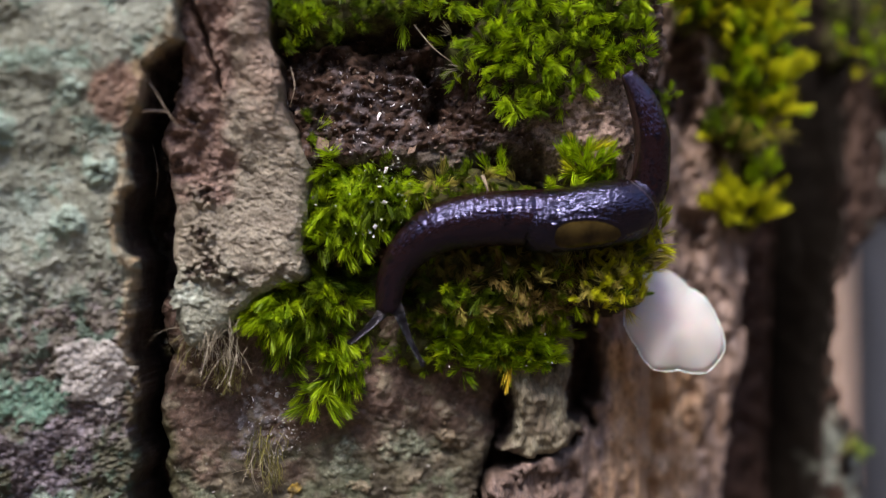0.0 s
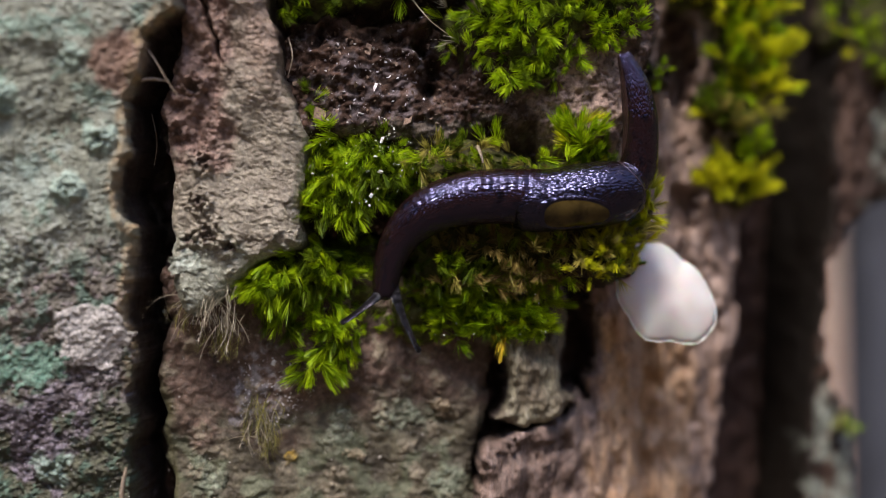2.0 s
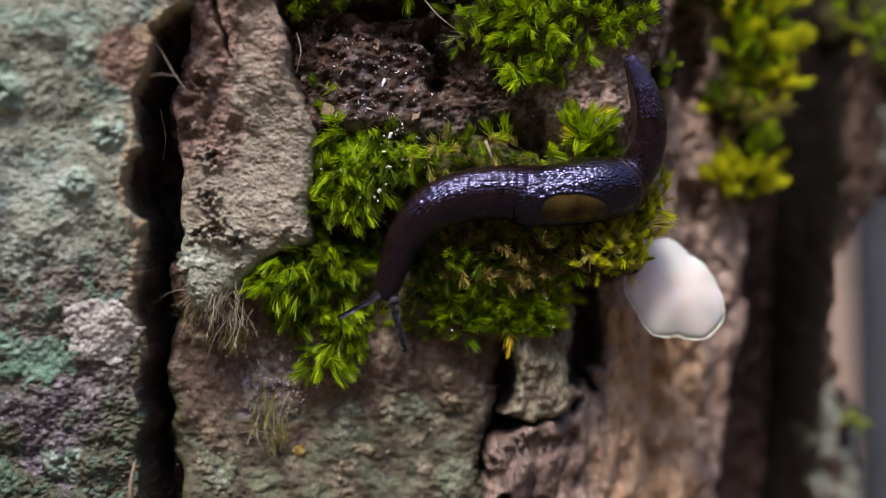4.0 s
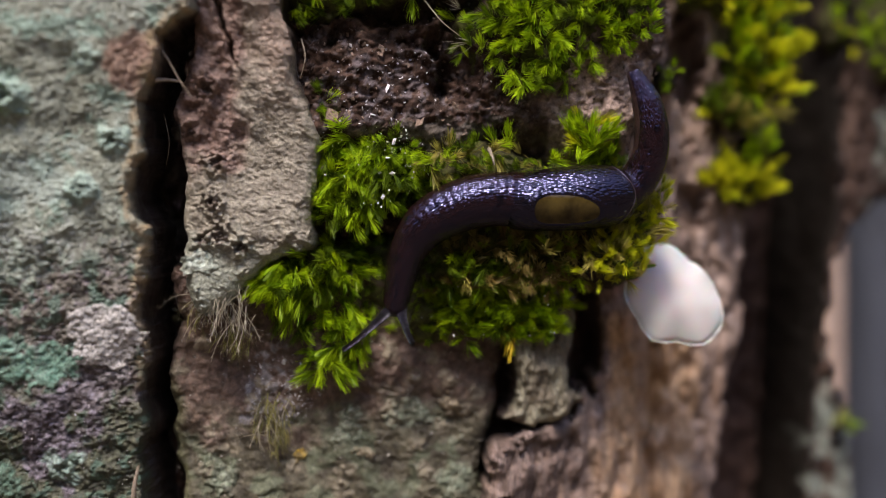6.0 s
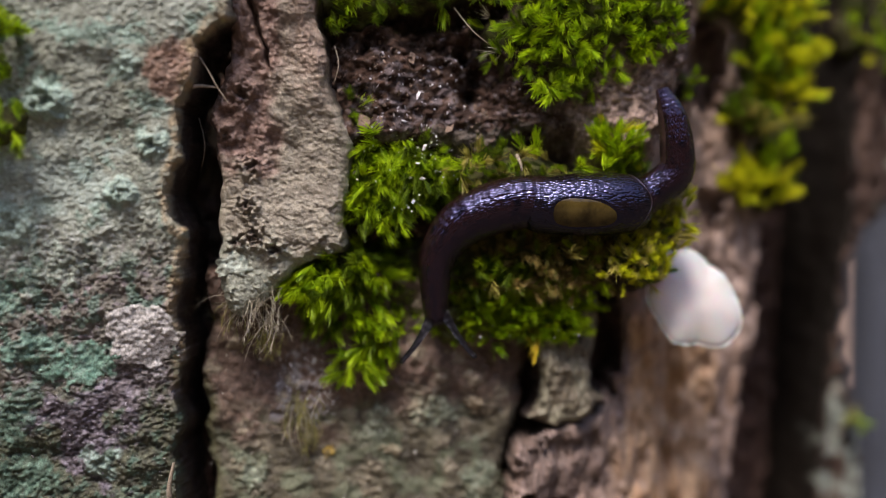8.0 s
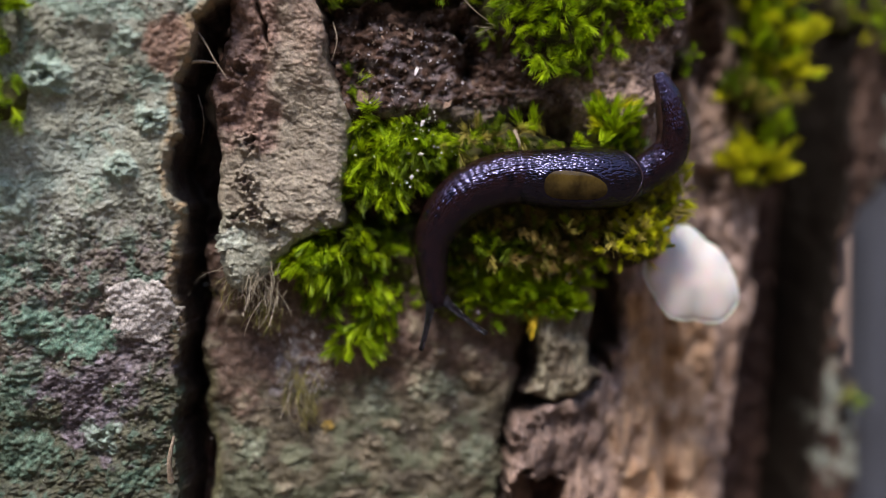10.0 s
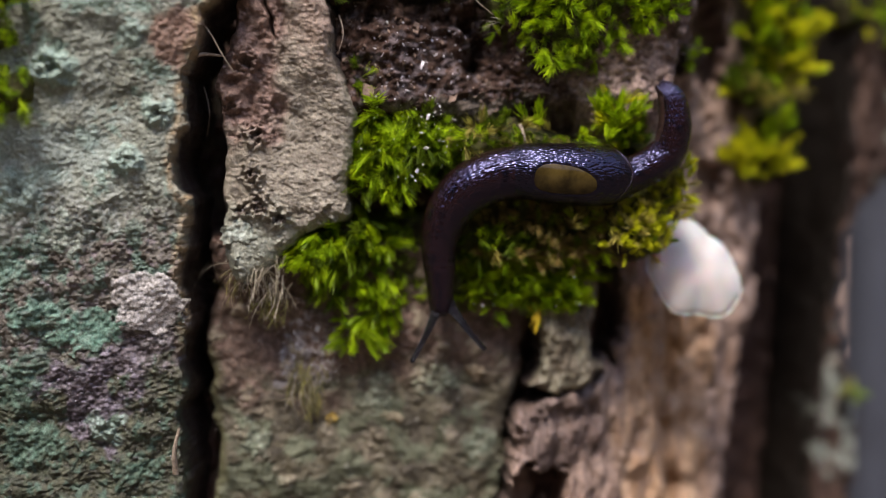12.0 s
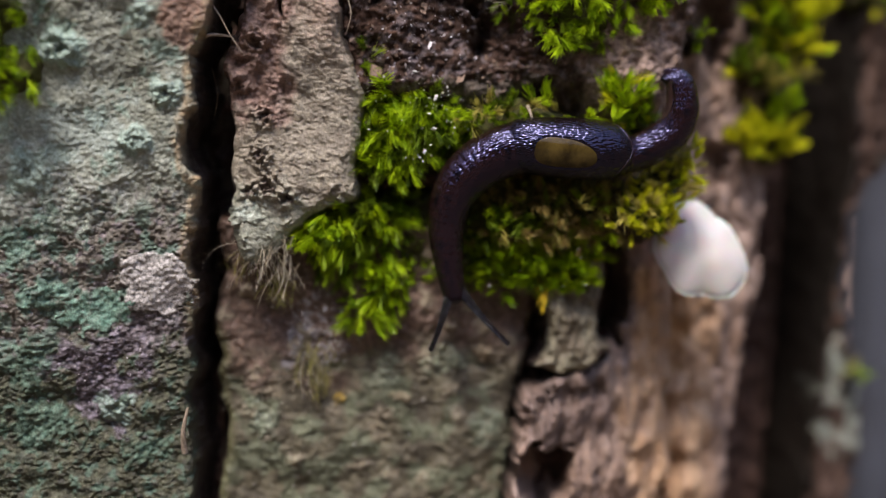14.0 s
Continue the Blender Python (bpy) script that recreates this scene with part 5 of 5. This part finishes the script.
def strand(name, label, points, thick, mat, category):
    """A thin bent stalk or fibre through the given places."""
    cu = bpy.data.curves.new(name, "CURVE")
    cu.dimensions, cu.bevel_depth, cu.bevel_resolution, cu.resolution_u = "3D", thick / 100, 2, 6
    sp = cu.splines.new("POLY")
    n = 14
    sp.points.add(n - 1)
    pts = [Vector(p) for p in points]
    for k in range(n):
        u = k / (n - 1)
        at = along(pts, u * (len(pts) - 1))[0]
        q = V(*at)
        sp.points[k].co = (*q, 1)
        sp.points[k].radius = 1.1 - 0.7 * u
    ob = new(name, cu)
    me = bpy.data.meshes.new_from_object(ob.evaluated_get(bpy.context.evaluated_depsgraph_get()))
    bpy.data.objects.remove(ob)
    me.materials.append(mat)
    me.color_attributes.new("tint", "FLOAT_COLOR", "POINT")
    a = me.color_attributes["tint"]
    a.data.foreach_set("color", np.tile(np.array([0.38, 0.31, 0.24, 1], np.float32), len(me.vertices)))
    return tagged(new(name, me), label, category)


strand("bark_fibre", "thin pale fibre bridging the crack", [(-3.0, -0.5, 2.12), (-2.9, -0.52, 1.98), (-2.8, -0.5, 1.8), (-2.68, -0.46, 1.62)], 0.011, MAT_CRUST, "fibre")
strand("bark_fibre", "short pale splinter across the crack", [(-3.14, -0.42, 1.76), (-3.0, -0.42, 1.80), (-2.8, -0.36, 1.79)], 0.026, MAT_CRUST, "splinter")
strand("bark_fibre", "pale splinter standing in the crack", [(-3.3, -0.2, -2.75), (-3.3, -0.3, -2.5), (-3.24, -0.35, -2.22)], 0.035, MAT_CRUST, "splinter")
strand("bark_fibre", "fine silk thread in the crack", [(-3.1, 0.2, 1.5), (-3.0, 0.0, 1.2), (-3.05, 0.1, 0.95)], 0.006, MAT_CRUST, "thread")
strand("bark_fibre", "brown rootlet on dark bark", [(-0.3, 0.05, 2.75), (-0.1, 0.0, 2.5), (0.1, 0.05, 2.35)], 0.008, MAT_CRUST, "fibre")
strand("bark_fibre", "dry stalk hanging on dark bark", [(-1.6, 0.0, 2.3), (-1.55, -0.05, 2.1), (-1.6, 0.0, 1.9)], 0.009, MAT_CRUST, "fibre")
strand("bark_fibre", "pale grass fragment among moss", [(0.42, 0.1, 1.15), (0.46, 0.05, 1.05), (0.48, 0.05, 0.97)], 0.024, MAT_CRUST, "fibre")

# ---- ground and the wood behind ----
MAT_LITTER = bark_material("leaf_litter", rough=0.8, grain=30, depth=0.01)
MAT_DISTANT = bark_material("distant_bark", rough=0.85, grain=60, depth=0.004, stretch=(1, 1, 0.3))


def ground():
    n = 70
    verts, tints = [], []
    r = random.Random(9)
    for i in range(n + 1):
        for j in range(n + 1):
            u, v = 2 * i / n - 1, 2 * j / n - 1
            x, y = 300 * u**5 + 2 * u, 300 * v**5 + 2 * v
            verts.append((x, y, (0.02 * math.sin(2.1 * x + 1) * math.cos(1.7 * y) if abs(x) + abs(y) < 6 else 0.0) - 0.03))
            f = r.random()
            tints.append((0.07 + 0.07 * f, 0.05 + 0.045 * f, 0.03 + 0.02 * f))
    faces = [(i * (n + 1) + j, (i + 1) * (n + 1) + j, (i + 1) * (n + 1) + j + 1, i * (n + 1) + j + 1) for i in range(n) for j in range(n)]
    tagged(new("ground", mesh_of("ground", verts, faces, MAT_LITTER, np.array(tints))), "forest floor of brown leaf litter", "ground", kind="structure")


ground()


def far_tree(x, y, radius, height, colour, label, seed):
    r = random.Random(seed)
    root = tagged(new("distant_tree"), label, "tree", "trees behind")
    root.location = (x, y, 0)
    n, rows = 20, 14
    lean = (r.uniform(-0.02, 0.02), r.uniform(-0.02, 0.02))
    verts, tints = [], []
    for i in range(rows):
        h = height * i / (rows - 1)
        for k in range(n):
            a = 2 * math.pi * k / n
            q = radius * (1 + 0.5 * math.exp(-h / 0.2) - 0.5 * h / height) * (1 + 0.06 * math.sin(3 * a + i) + 0.05 * r.uniform(-1, 1))
            verts.append((q * math.cos(a) + lean[0] * h, q * math.sin(a) + lean[1] * h, h))
            f = r.uniform(0.7, 1.2)
            tints.append(tuple(c * f for c in colour))
    faces = [(i * n + k, i * n + (k + 1) % n, (i + 1) * n + (k + 1) % n, (i + 1) * n + k) for i in range(rows - 1) for k in range(n)] + [tuple((rows - 1) * n + k for k in range(n))]
    part("trunk", mesh_of("trunk", verts, faces, MAT_DISTANT, np.array(tints)), root)


far_tree(0.1155, 0.15, 0.011, 3.2, (0.05, 0.058, 0.08), "slim blue-grey sapling behind the trunk", 1)
far_tree(0.57, 1.5, 0.045, 6.0, (0.85, 0.62, 0.5), "pale tan tree trunk in the wood behind", 2)
far_tree(1.1, 2.4, 0.12, 8.0, (0.10, 0.08, 0.07), "dark tree trunk in the wood behind", 3)
far_tree(1.9, 3.4, 0.15, 9.0, (0.16, 0.15, 0.15), "grey tree trunk in the wood behind", 4)
far_tree(2.2, 5.5, 0.2, 9.0, (0.12, 0.10, 0.09), "brown tree trunk in the wood behind", 5)


def sky_screen_slopes():
    """Closes the view, leaves sky overhead; its unseen sides added to block low light."""
    n, rows, verts, tints, r = 90, 14, [], [], random.Random(4)
    for i in range(n):
        a = 2 * math.pi * i / n
        for k in range(rows):
            h = k / (rows - 1)
            d = 13 + 5 * h + 0.8 * math.sin(i * 4 * 2 * math.pi / n + k)
            verts.append((d * math.cos(a), d * math.sin(a), -0.3 + 12.0 * h**1.2 * (1 + 0.12 * math.sin(i * 1.7) + 0.1 * math.sin(i * 0.61))))
            f = r.random()
            tints.append((0.035 + 0.035 * f, 0.035 + 0.03 * f, 0.022 + 0.02 * f))
    faces = [(i * rows + k, (i + 1) % n * rows + k, (i + 1) % n * rows + k + 1, i * rows + k + 1) for i in range(n) for k in range(rows - 1)]
    tagged(new("backdrop", mesh_of("backdrop", verts, faces, MAT_LITTER, np.array(tints))), "dark wooded slopes in the distance, added all round to block low sky light", "backdrop", kind="structure")


sky_screen_slopes()


# ---- what moves ----
def motions():
    times = sorted(SPINES)
    for ob, s in PIECES:
        rows = []
        for t in times:
            at, way = along(SPINES[t], s)
            rows.append((t, frame_at(at, way, table(BACK, min(s, 11.99)))))
        walk(ob, rows)
    rows = []
    for t in times:
        a, b, c = (along(SPINES[t], s)[0] for s in (5.25, 6.42, 7.45))
        sit = Vector((float(np.interp(t, [3, 6, 14], [0, -0.05, -0.04])), 0, float(np.interp(t, [3, 6, 9, 14], [-0.05, 0.0, 0.01, 0.02]))))
        rows.append((t, frame_at((a + 2 * b + c) / 4 + sit, (c - a).normalized(), Vector((0, -0.75, 0.65))) @ pose(0, 0, 0, -float(np.interp(t, [3, 6.5, 9, 14], [0, 14, 18, 24])))))
    walk(mantle, rows)
    for ob, side, u in HORN_PIECES:
        rows = []
        for t in times:
            x0, z0, x1, z1 = HORNS[t][side]
            a, b = Vector((x0, 0.06, z0)), Vector((x1, -0.14, z1))
            root = along(SPINES[t], 0.5)[0]
            a = a * 0.65 + root * 0.35
            m = (a + b) / 2 + Vector((0.02 if side == 0 else -0.02, -0.03, -0.03))
            at = a * (1 - u) ** 2 + m * 2 * u * (1 - u) + b * u * u
            way = ((m - a) * (1 - u) + (b - m) * u).normalized()
            rows.append((t, frame_at(at, way, Vector((0.1, -0.9, 0.3)))))
        walk(ob, rows)


motions()
